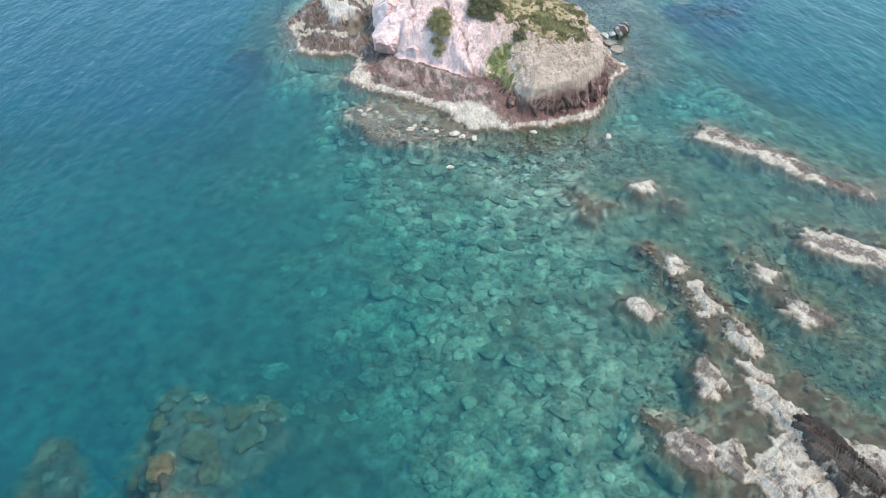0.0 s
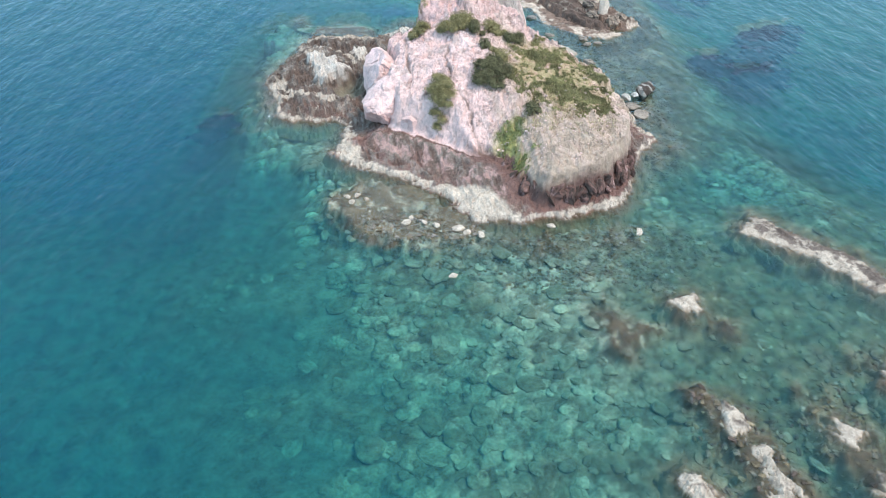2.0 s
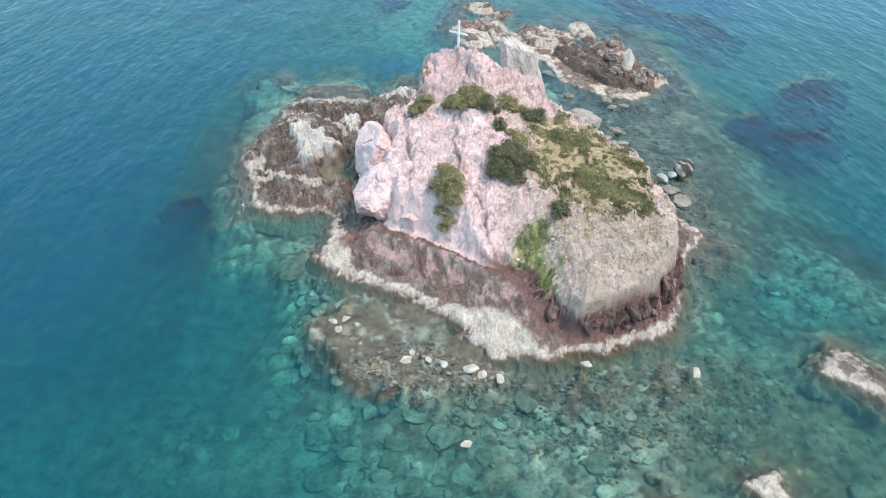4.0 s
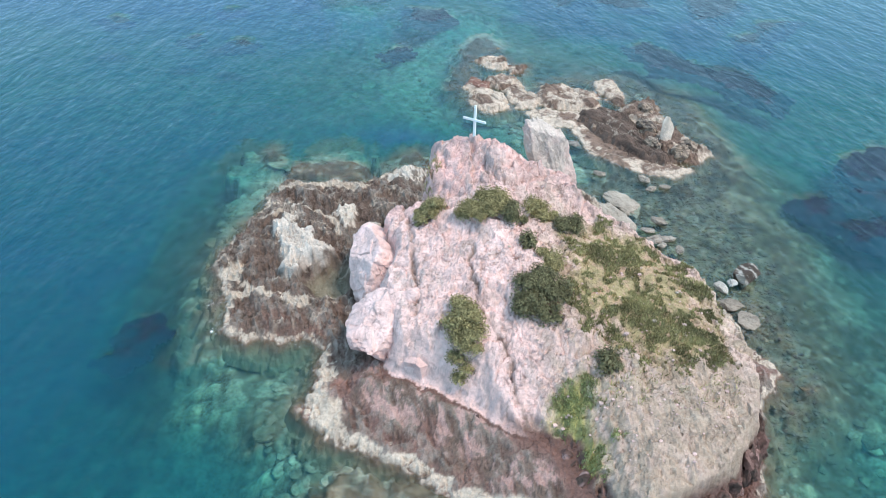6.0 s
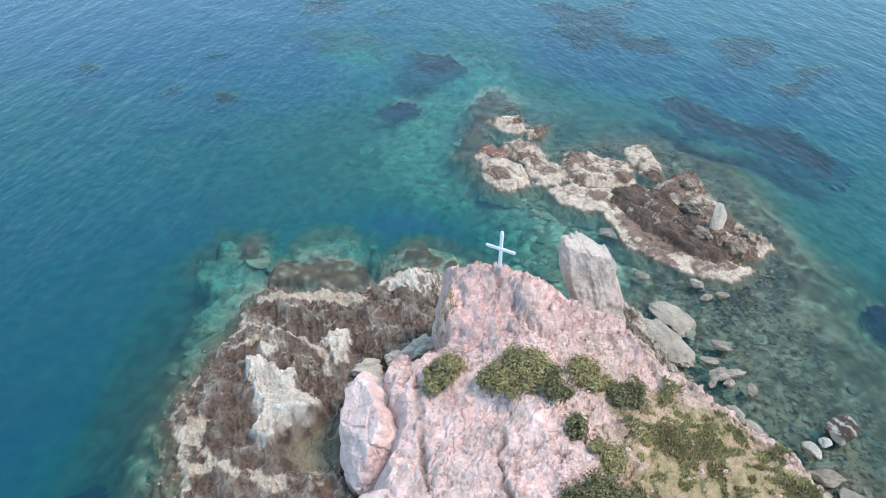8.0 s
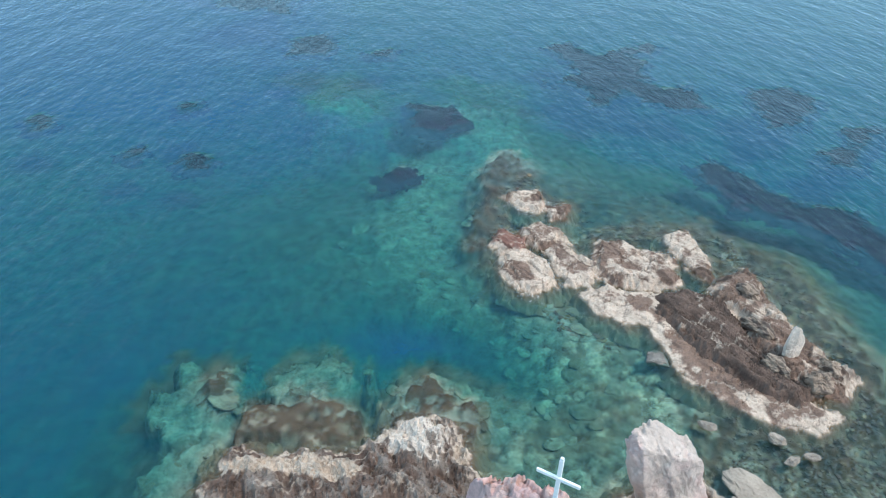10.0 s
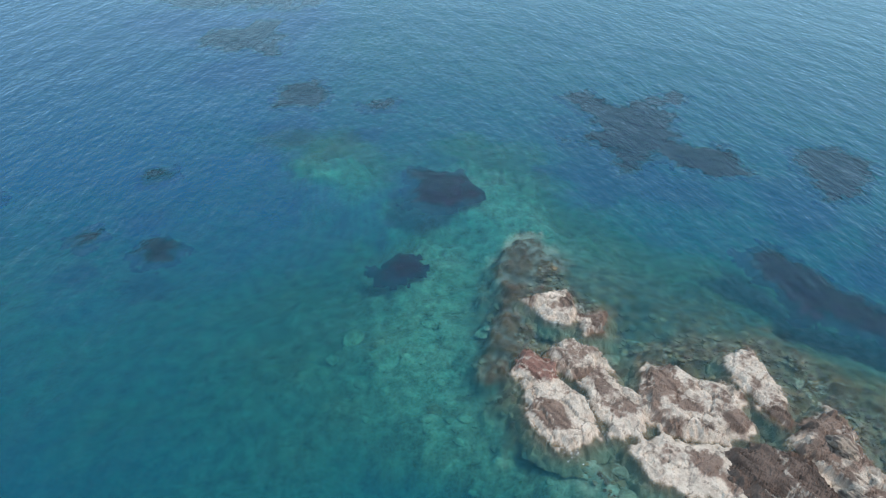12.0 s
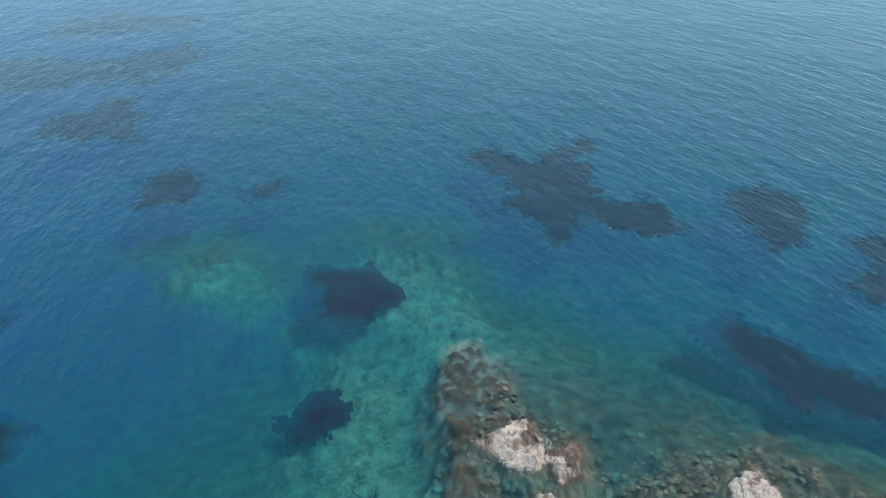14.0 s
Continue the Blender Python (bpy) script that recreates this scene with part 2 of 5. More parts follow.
    l.new(bp.outputs[0], fr.inputs["Normal"])
    gl = n.new("ShaderNodeBsdfGlossy")
    gl.inputs["Roughness"].default_value = 0.05
    l.new(bp.outputs[0], gl.inputs["Normal"])
    top = n.new("ShaderNodeMixShader")
    l.new(fr.outputs[0], top.inputs[0])
    l.new(body.outputs[0], top.inputs[1])
    l.new(gl.outputs[0], top.inputs[2])
    l.new(top.outputs[0], out.inputs[0])
    return m


WATER_MURK = 0.13
WATER_ABSORB = (-0.54, -0.070, -0.112)
WATER_BODY = (0.0003, 0.076, 0.117)
WATER_DEEP = (0.0002, 0.058, 0.140)
WAVE_HEIGHT = 0.20

ROCK = pigmented("weathered_rock", 0.9, 5.0, 0.28, 0.9, 0.16, cracks=0.75, folds=1.5)
SHELF = pigmented("wet_shelf_rock", 0.75, 8.0, 0.36, 0.8, 0.10, (1.2, 0.9, 1), 0.2, cracks=0.9, folds=1.8)
BED = pigmented("seabed_stone", 0.95, 6.0, 0.75, 0.9, 0.12)
SEA = water_material()
LEAF_DARK = plain("dark_shrub_leaf", (0.128, 0.115, 0.062), 0.5, 3, 0.8, 0.15, 0.55)
LEAF_OLIVE = plain("olive_shrub_leaf", (0.235, 0.195, 0.095), 0.4, 3, 0.8, 0.15, 0.5)
GRASS = plain("dry_grass", (0.285, 0.250, 0.122), 0.5, 0.9, 0.85, 0.2, 0.5)
LIME = plain("fresh_grass", (0.29, 0.29, 0.13), 0.3, 1.2, 0.85, 0.2, 0.4)
STEM = plain("shrub_stem", (0.11, 0.08, 0.055), 0.3, 6)
PAINT = plain("white_painted_wood", (0.80, 0.80, 0.79), 0.06, 9, 0.55, 0.4)
FOAM = plain("sea_foam", (0.75, 0.78, 0.78), 0.1, 12, 0.9, 0.2)
WEED = plain("seagrass", (0.012, 0.005, 0.028), 0.6, 1.4, 0.9, 0.1)

# rock and ground colours
PINK = np.array((0.68, 0.465, 0.43))
ROSE = np.array((0.62, 0.39, 0.36))
GREY = np.array((0.45, 0.395, 0.35))
BROWN = np.array((0.115, 0.082, 0.068))
RUST = np.array((0.205, 0.110, 0.092))
CREAM = np.array((0.475, 0.385, 0.315))
SOIL = np.array((0.40, 0.30, 0.225))
MEAD = np.array((0.24, 0.205, 0.11))
SAND = np.array((0.325, 0.315, 0.258))
ALGA = np.array((0.088, 0.068, 0.044))
PALE = np.array((0.53, 0.49, 0.455))


# ---- mesh helpers ----
def mesh_of(name, verts, faces, material, pigment=None, smooth=True):
    me = bpy.data.meshes.new(name)
    faces = np.asarray(faces, np.int32)
    k = faces.shape[1]
    me.vertices.add(len(verts))
    me.vertices.foreach_set("co", np.asarray(verts, np.float32).ravel())
    me.loops.add(faces.size)
    me.loops.foreach_set("vertex_index", faces.ravel())
    me.polygons.add(len(faces))
    me.polygons.foreach_set("loop_start", np.arange(0, faces.size, k, dtype=np.int32))
    me.polygons.foreach_set("use_smooth", np.broadcast_to(np.asarray(smooth, bool), len(faces)).copy())
    if pigment is not None:
        a = me.attributes.new("pigment", "FLOAT_COLOR", "POINT")
        a.data.foreach_set("color", np.c_[np.clip(pigment, 0, 1), np.ones(len(pigment))].astype(np.float32).ravel())
    me.materials.append(material)
    me.update(calc_edges=True)
    return me


def grid_faces(nx, ny):
    i = np.arange(nx * ny, dtype=np.int32).reshape(ny, nx)
    return np.stack([i[:-1, :-1], i[:-1, 1:], i[1:, 1:], i[1:, :-1]], -1).reshape(-1, 4)


def piece_of_grid(name, x, y, z, colour, keep, material, parent=None, smooth=True):
    """The faces of a height grid that keep marks, as one mesh object."""
    ny, nx = x.shape
    f = grid_faces(nx, ny)[keep]
    used = np.unique(f)
    back = np.zeros(nx * ny, np.int32)
    back[used] = np.arange(len(used))
    v = np.c_[x.ravel(), y.ravel(), z.ravel()][used]
    ob = new(name, mesh_of(name, v, back[f], material, colour.reshape(-1, 3)[used], smooth[keep] if isinstance(smooth, np.ndarray) else smooth))
    ob.parent = parent
    return ob


def face_mean(a):
    return ((a[:-1, :-1] + a[:-1, 1:] + a[1:, 1:] + a[1:, :-1]) / 4).ravel()


def thing(name, label, category, group="", kind="", at=(0, 0, 0)):
    e = new(name)
    e.empty_display_size = 0.3
    e.location = at
    return tagged(e, label, category, group, kind)


def part(name, bm, material, parent, label="", smooth=False):
    me = bpy.data.meshes.new(name)
    bm.to_mesh(me)
    bm.free()
    if smooth:
        for q in me.polygons:
            q.use_smooth = True
    me.materials.append(material)
    ob = new(name, me)
    ob.parent = parent
    if label:
        tagged(ob, label)
    return ob


# ---- heights of the place ----
WEST_SHELF = [(-8.1, 75.2), (-8.5, 72.6), (-9.1, 70.6), (-9.8, 69.2), (-10.2, 67.6), (-10.3, 65.7), (-9.6, 63.9), (-9.4, 62.5), (-8.6, 60.4), (-7.4, 59.4), (-5.7, 58.9), (-4.5, 59.6),
              (-3.7, 58.7), (-1.0, 54.5), (3.0, 56.0), (6.0, 66.0), (4.7, 71.8), (3.0, 74.0), (2.8, 76.7), (1.1, 77.4), (-0.5, 76.5), (-2.1, 75.1), (-3.4, 75.3), (-5.6, 75.1), (-7.0, 75.6)]
SOUTH_SHELF = [(-3.7, 58.7), (-3.3, 56.5), (-4.0, 55.1), (-3.2, 53.7), (-1.4, 52.4), (0.3, 51.5), (2.2, 50.3), (3.9, 48.5), (4.2, 47.5), (5.0, 46.8), (6.6, 46.6), (7.5, 46.4),
              (9.3, 46.6), (11.3, 46.9), (13.6, 47.9), (15.5, 49.6), (16.5, 52.6), (16.9, 54.3), (12.0, 62.5), (5.0, 65.5), (1.0, 66.0), (-3.0, 64.0)]
EAST_SHELF = [(14.7, 52.8), (16.9, 54.3), (19.1, 56.2), (18.9, 57.0), (18.3, 58.7), (18.1, 60.8), (17.5, 62.4), (16.3, 64.1), (15.2, 66.0), (14.2, 68.5), (13.7, 71.3), (13.1, 73.9),
              (11.7, 74.5), (9.7, 72.5), (7.7, 71.4), (4.7, 71.8), (2.5, 66.0), (6.0, 57.0), (11.0, 53.0)]
CRAG = [(1.3, 65.8), (0.2, 66.3), (-1.0, 65.6), (-1.3, 64.2), (-1.3, 62.9), (-0.9, 61.4), (-1.2, 60.0), (-1.2, 58.4), (-0.9, 57.2), (-0.3, 55.6), (0.9, 55.1), (1.9, 54.3), (3.3, 53.4), (4.3, 52.4), (5.2, 51.9), (6.5, 51.5), (7.1, 50.9),
        (7.5, 49.8), (8.2, 48.6), (9.6, 47.7), (11.0, 47.9), (12.6, 48.5), (14.1, 49.5), (15.4, 51.2), (16.2, 53.0), (16.4, 56.3), (16.1, 59.2), (15.2, 61.8), (14.0, 64.4), (13.2, 67.0), (12.3, 69.4), (10.7, 70.6), (7.2, 70.6), (3.6, 71.1), (2.1, 70.2), (1.6, 68.9), (1.5, 67.3)]
OUTCROP = [(-7.3, 67.6), (-7.2, 68.4), (-6.4, 68.5), (-5.7, 67.6), (-4.5, 66.9), (-4.2, 66.1), (-3.1, 65.7), (-3.0, 64.9), (-3.6, 64.5), (-4.6, 64.4), (-5.1, 63.1), (-5.7, 63.1), (-6.3, 64.0), (-6.2, 65.3), (-6.8, 66.3)]
WHITE_ROCKS = ([(-3.9, 69.7), (-3.8, 70.9), (-2.3, 71.0), (-2.2, 68.7), (-2.7, 68.0), (-3.3, 68.8)], [(-6.9, 69.9), (-6.6, 70.7), (-5.9, 70.6), (-5.9, 69.2), (-6.5, 68.9)],
               [(-0.8, 74.9), (-0.7, 76.1), (0.5, 77.0), (0.5, 77.5), (2.2, 76.5), (2.2, 75.7), (1.8, 73.4), (0.5, 74.1)])
CREAM_ROCKS = ([(-8.2, 74.7), (-5.5, 74.9), (-2.9, 74.7), (-1.7, 73.9), (-1.9, 73.2), (-3.2, 72.9), (-4.9, 73.4), (-7.2, 73.7)], [(-10.1, 65.0), (-9.6, 65.4), (-8.6, 65.5), (-8.4, 64.4), (-8.5, 63.4), (-9.1, 64.1)],
               [(-9.3, 62.4), (-8.5, 63.0), (-7.5, 62.7), (-8.5, 62.4), (-9.0, 61.3)], [(-6.7, 62.2), (-5.6, 62.0), (-4.5, 61.8), (-4.4, 61.1), (-4.9, 61.0), (-5.6, 61.6)])
VEINS = ([(-9.0, 71.6), (-8.2, 72.1), (-6.6, 71.3), (-5.7, 70.3), (-4.6, 70.0), (-3.5, 69.0), (-3.1, 67.3)], [(-8.6, 70.0), (-7.3, 70.1), (-7.1, 71.4)], [(-8.4, 63.6), (-7.6, 62.7), (-6.6, 62.1)])
SLAB = [(7.2, 48.5), (8.9, 50.1), (8.8, 51.9), (11.4, 53.3), (13.8, 54.6), (15.9, 53.2), (15.5, 50.3), (13.0, 47.9), (10.7, 47.0), (8.5, 47.1)]
MEADOW = [(9.1, 60.8), (11.0, 61.7), (13.3, 60.3), (14.5, 57.4), (14.0, 54.2), (11.3, 54.0), (9.8, 55.4), (8.5, 56.0), (8.9, 58.2)]
FRESH = [(7.2, 52.9), (8.3, 53.2), (8.4, 51.9), (8.8, 50.9), (8.6, 49.5), (7.9, 49.8), (7.6, 51.0), (6.9, 52.2)]
POOL = [(-4.8, 63.1), (-3.7, 64.6), (-2.5, 65.2), (-2.3, 63.4), (-2.4, 62.6), (-3.0, 61.8), (-4.2, 61.8)]
RIDGE_Y = (48, 50, 55, 58, 62.5, 66.5, 70)
RIDGE_X = (10.2, 9.6, 7.5, 5.7, 5, 5, 5.5)
RIDGE_Z = (2.5, 3.2, 4.5, 5.4, 6.6, 7.3, 7.0)
EAST_Y, EAST_SLOPE = (50, 56, 60, 63, 65.3, 67), (0.06, 0.125, 0.19, 0.33, 0.22, 0.13)
WEST_Y, WEST_SLOPE = (50, 55, 58, 62, 64.5, 66.2, 69), (0.35, 0.19, 0.25, 0.38, 0.55, 0.30, 0.22)
CREST = [(2.4, 67.6), (4.4, 66.9), (5.9, 65.9), (7.7, 65.2), (9.0, 64.4), (10.2, 63.5), (11.3, 62.6), (12.6, 61.5)]
CLEFTS = ([(0.8, 66.8), (0.8, 64.2), (-0.8, 61.9), (-2.2, 61.1)], [(0.7, 64.5), (1.4, 60.0), (1.3, 57.0)], [(3.9, 59.9), (4.2, 56.8), (5.4, 53.7), (6.3, 51.8)])
# dark clefts that split the low cliff on the south side
GASHES = ([(6.3, 52.3), (6.7, 51.3)], [(7.0, 51.7), (7.4, 50.6)], [(7.5, 50.3), (8.0, 49.1)], [(8.6, 49.0), (8.8, 48.0)])


def islet(x, y):
    """Height of the islet and its mineral colour."""
    wx = x + 0.9 * (fbm(x * 0.55, y * 0.55, 3) - 0.5) + 0.25 * (fbm(x * 2.6, y * 2.6, 4) - 0.5)
    wy = y + 0.9 * (fbm(x * 0.55, y * 0.55, 9) - 0.5) + 0.25 * (fbm(x * 2.6, y * 2.6, 10) - 0.5)
    rim_x, rim_y = x + 1.2 * (fbm(x * 0.9, y * 0.9, 31, 5, 0.65) - 0.5), y + 1.2 * (fbm(x * 0.9, y * 0.9, 37, 5, 0.65) - 0.5)
    shore = np.maximum.reduce([inside(rim_x, rim_y, WEST_SHELF), inside(rim_x, rim_y, SOUTH_SHELF), inside(rim_x, rim_y, EAST_SHELF)]) - 0.15
    raw_shore = shore
    crag = inside(0.4 * wx + 0.6 * rim_x, 0.4 * wy + 0.6 * rim_y, CRAG)
    strata = ridged(x * 1.0 + y * 0.45, y * 0.5 - x * 0.15, 51, 5, 0.62)
    grit = ridged(x * 2.7, y * 2.7, 53, 4, 0.6)
    shore = shore + (0.8 * (strata - 0.55) + 0.4 * (grit - 0.55)) * step(2.0, 0.6, np.abs(raw_shore))
    quiet = 1 - 0.6 * step(60, 57, y)
    flat = 0.22 + 0.70 * step(0.0, 3.0, shore) + 0.45 * step(1.2, 3.6, shore) * step(59, 56, y) + quiet * 0.7 * (strata - 0.55) * step(0, 1.2, shore) + quiet * 0.30 * (grit - 0.55) + 0.34 * quiet * blocks(wx * 0.6, wy * 0.6, 5) * step(0, 1.0, shore)
    flat = flat * (1 - 0.75 * step(-0.4, 0.6, inside(wx, wy, POOL)))
    z = np.where(shore > 0, np.maximum(flat, 0.06) * step(-0.02, 0.30, shore), np.minimum(shore * 0.9 + 0.5 * (grit - 0.62) * step(0, -0.5, shore), 0))
    fine = ridged(x * 4.6 + y * 0.9, y * 0.8 - x * 0.2, 91, 3, 0.6)
    z = z + step(0.2, 0.6, shore) * 0.22 * (fine - 0.6) * (0.45 + 0.55 * step(57, 60, y))
    out = inside(wx, wy, OUTCROP)
    streak = ridged(x * 1.9 + y * 0.5, y * 0.55 - x * 0.2, 77, 5, 0.65)
    white = np.maximum.reduce([inside(wx, wy, p) for p in WHITE_ROCKS])
    cream_d = np.maximum.reduce([inside(wx, wy, p) for p in CREAM_ROCKS])
    z = z + step(-0.05, 0.35, out + 0.5 * (grit - 0.55)) * (0.72 + 0.45 * (streak - 0.52) + 0.5 * blocks(wx * 0.9, wy * 0.9, 79)) + step(-0.1, 0.3, white) * (0.26 + 0.3 * (streak - 0.5)) * (1 - 0.9 * step(72, 74, y))
    z = z + step(-0.1, 0.3, cream_d) * (0.05 + 0.20 * (grit - 0.5)) * step(0, 0.3, shore)
    # the crag: a ridge that climbs northwards, with its flanks cut off in steep faces
    rx, rz = np.interp(wy, RIDGE_Y, RIDGE_X), np.interp(wy, RIDGE_Y, RIDGE_Z)
    dx = wx - rx
    top = rz - np.where(dx > 0, dx * np.interp(wy, EAST_Y, EAST_SLOPE), -dx * np.interp(wy, WEST_Y, WEST_SLOPE))
    north = step(63.0, 65.5, wy + 0.28 * np.maximum(wx - 7, 0))
    dome_a, dome_b = np.exp(-((x + 1.8) / 1.3) ** 4 - ((y - 64.2) / 2.0) ** 4), np.exp(-((x + 1.0) / 2.0) ** 4 - ((y - 59.0) / 2.4) ** 4)
    green = step(-1, 1, inside(x, y, MEADOW))
    slab = step(-0.6, 0.9, inside(wx, wy, SLAB))
    rough = np.clip(1 - 0.55 * slab - 0.75 * green - 0.45 * np.maximum(dome_a, dome_b), 0.22, 1)
    top = top - 1.9 * np.exp(-((x - 6.6) / 2.2) ** 2 - ((y - 51.2) / 2.6) ** 2) - 0.6 * step(7.5, 9.5, x) * step(3.0, 0.3, crag) * step(58, 62, y)
    top = top + 0.55 * np.exp(-(along(wx, wy, CREST) / 0.9) ** 2) * step(1, 3, crag + 1.5)
    # beyond the crest the rock falls away to low ledges
    beyond = (wx - 5.9) * 0.521 + (wy - 65.9) * 0.853
    ledges = 2.1 + 0.6 * (fbm(x * 0.5, y * 0.5, 67, 3) - 0.5)
    top = np.where(beyond > 0.5, np.maximum(top - 2.0 * np.maximum(beyond - 0.5, 0), np.minimum(top, ledges)), top)
    chunk = blocks(wx * 0.42, wy * 0.42, 15) * 0.42 + blocks(wx * 0.95, wy * 1.15, 25) * 0.40 + blocks(wx * 2.2, wy * 2.5, 26) * 0.22 + blocks(wx * 4.1 + wy, wy * 3.6, 27) * 0.08
    top = top + rough * (chunk * (0.75 + 0.6 * north) + 0.22 * (grit - 0.55)) + 0.25 * (fbm(x * 1.3, y * 1.3, 61) - 0.5)
    top = top + slab * 0.40 * (ridged(x * 1.6 + y * 0.2, y * 0.35 - x * 0.1, 63, 5, 0.6) - 0.55)
    crack = np.zeros(x.shape)
    for line in CLEFTS:
        crack = np.maximum(crack, np.exp(-(along(wx + 0.5 * (strata - 0.5), wy, line) / 0.09) ** 2))
    crack = np.maximum(crack * (0.4 + 0.6 * step(0.4, 0.55, fbm(x, y, 71))), 0.16 * joints(wx * 0.42, wy * 0.42, 15, 0.03) * rough)
    for line in GASHES:
        gash = np.exp(-(along(wx + 0.4 * (strata - 0.5), wy, line) / 0.16) ** 2)
        top = top - 0.7 * gash
        crack = np.maximum(crack, gash)
    top = top - 0.30 * crack
    face = np.interp(x, (-4, -1, 3, 5.5, 7.5, 16), (3.4, 3.0, 1.9, 2.0, 4.6, 4.6))
    face = np.where(y > 64, 3.2 - 1.4 * step(9, 12, x) + 4.5 * step(4, 3, x) * step(65, 66, y), face)
    wall = 0.65 + np.maximum(crag, 0) * face + 0.2 * (ridged(x * 1.2, y * 1.2, 81, 4, 0.5) - 0.5) + 0.35 * chunk
    hill = smooth_min(top, wall, 0.18)
    z = np.where(crag > 0, np.maximum(z, hill), z)
    # colour
    u, v = x + 0.8 * z, y - 1.1 * z
    n1, n2, n3 = fbm(u * 0.6, v * 0.6, 101, 5, 0.6), fbm(u * 2.2, v * 2.2, 111, 5, 0.65), fbm(u * 6, v * 6, 121, 3, 0.6)
    c = np.zeros(x.shape + (3,)) + BROWN * (1.15, 1.08, 1.05)
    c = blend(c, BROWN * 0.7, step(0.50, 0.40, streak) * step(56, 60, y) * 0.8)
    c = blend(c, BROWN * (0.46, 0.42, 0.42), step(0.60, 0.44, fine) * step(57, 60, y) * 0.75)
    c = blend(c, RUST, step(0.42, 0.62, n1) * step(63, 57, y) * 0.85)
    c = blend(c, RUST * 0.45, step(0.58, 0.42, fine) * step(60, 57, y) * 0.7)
    c = blend(c, GREY * 0.62, step(0.54, 0.70, strata * 0.5 + n2 * 0.5) * 0.45)
    c = blend(c, ROSE * (0.72, 0.66, 0.64), step(0.54, 0.68, n2) * step(0.8, 2.0, shore) * step(60, 57, y) * 0.6)
    c = blend(c, ALGA * (2.0, 2.2, 2.5), step(-0.2, 0.5, inside(wx, wy, POOL) + 0.5 * (n2 - 0.5)))
    width = 0.19  + 0.35 * step(0.45, 0.75, fbm(x * 0.35, y * 0.35, 131)) + 2.4 * np.exp(-((x - 5.4) / 1.8) ** 2 - ((y - 48.2) / 1.5) ** 2) + 1.1 * np.exp(-((x + 2.9) / 1.3) ** 2 - ((y - 54.7) / 1.5) ** 2)
    cream = step(width * 1.2, width * 0.8, shore + 0.8 * (n2 - 0.5)) * step(0.0, 0.08, z)
    line = np.minimum.reduce([along(wx, wy, p) for p in VEINS])
    vein = np.maximum(step(0.016, 0.005, np.abs(fbm(x * 0.42 + 3, y * 0.42, 141, 5, 0.6) - 0.5)) * 0.5 * step(58, 61, y), step(0.20, 0.08, line + 0.2 * (n2 - 0.5)) * 0.85)
    vein = np.maximum(vein, step(0.0, 0.12, cream_d + 0.7 * (n2 - 0.5)) * 0.9)
    c = blend(c, CREAM * 0.92, step(0.44, 0.58, n2 * 0.6 + strata * 0.4) * step(11.5, 13, x + 0.2 * (y - 66)) * step(56, 60, y) * 0.8)
    c = blend(c, CREAM, np.clip(np.maximum(cream * (0.72 + 0.4 * n3), vein), 0, 1))
    c = blend(c, RUST * 0.75, step(-0.75, -0.35, crag + 0.5 * (n2 - 0.5)) * step(4.5, 6.5, x) * step(57, 53, y) * step(0.22, 0.40, shore + 0.4 * (n2 - 0.5)))
    c = blend(c, ALGA * 1.3, step(0.03, -0.10, z) * 0.9)
    c = blend(c, SAND * (0.58, 0.58, 0.52), step(-0.12, -0.5, z + 0.4 * (n2 - 0.5)) * 0.8)
    c = blend(c, PALE * (1.06, 0.97, 0.92), step(0.0, 0.16, out + 0.9 * (n2 - 0.5)) * (0.72 + 0.28 * step(0.42, 0.5, streak)))
    c = blend(c, PALE * (1.0, 0.92, 0.86), step(0.0, 0.2, white + 0.8 * (n2 - 0.5)) * (0.25 + 0.75 * step(0.46, 0.54, streak)))
    rock = np.zeros(x.shape + (3,)) + PINK
    rock = blend(rock, ROSE, np.clip(north * 0.85 + step(0.55, 0.75, n1) * 0.5 * (1 - dome_a) * (1 - dome_b), 0, 1))
    rock = blend(rock, PINK * 1.08, np.clip(step(0.5, 0.7, n2) * 0.6 + 0.4 * np.maximum(dome_a, dome_b), 0, 1))
    rock = blend(rock, GREY * 0.75, step(0.57, 0.72, fbm(u * 1.3 + 9, v * 1.3, 151, 5, 0.6)) * 0.35)
    soil = step(5.5, 9.5, x + 1.6 * (n1 - 0.5)) * step(66, 62, y + 0.6 * (x - 8))
    rock = blend(rock, SOIL, soil * (0.55 + 0.4 * step(0.42, 0.58, n2)))
    rock = blend(rock, GREY * (0.80, 0.66, 0.57), slab * (0.45 + 0.45 * step(0.35, 0.6, n2)))
    rock = blend(rock, CREAM * 0.9, slab * step(0.62, 0.70, n2) * 0.4)
    mead = step(-1.2, 0.6, inside(wx, wy, MEADOW) + 2.2 * (n2 - 0.5))
    rock = blend(rock, SOIL * (1.0, 0.80, 0.64), mead * 0.75)
    rock = blend(rock, MEAD * (1.15, 1.12, 1.0), mead * step(0.36, 0.58, n3 * 0.5 + n2 * 0.5) * 0.75)
    rock = blend(rock, MEAD * (1.4, 1.45, 0.9), step(-0.5, 0.4, inside(wx, wy, FRESH) + 1.0 * (n2 - 0.5)) * 0.95)
    rock = blend(rock, CREAM * (1.0, 0.95, 0.93), step(0.9, 1.8, beyond + 0.8 * (n2 - 0.5)) * 0.75)
    rock = blend(rock, BROWN * 1.3, np.clip(crack * 0.8, 0, 1))
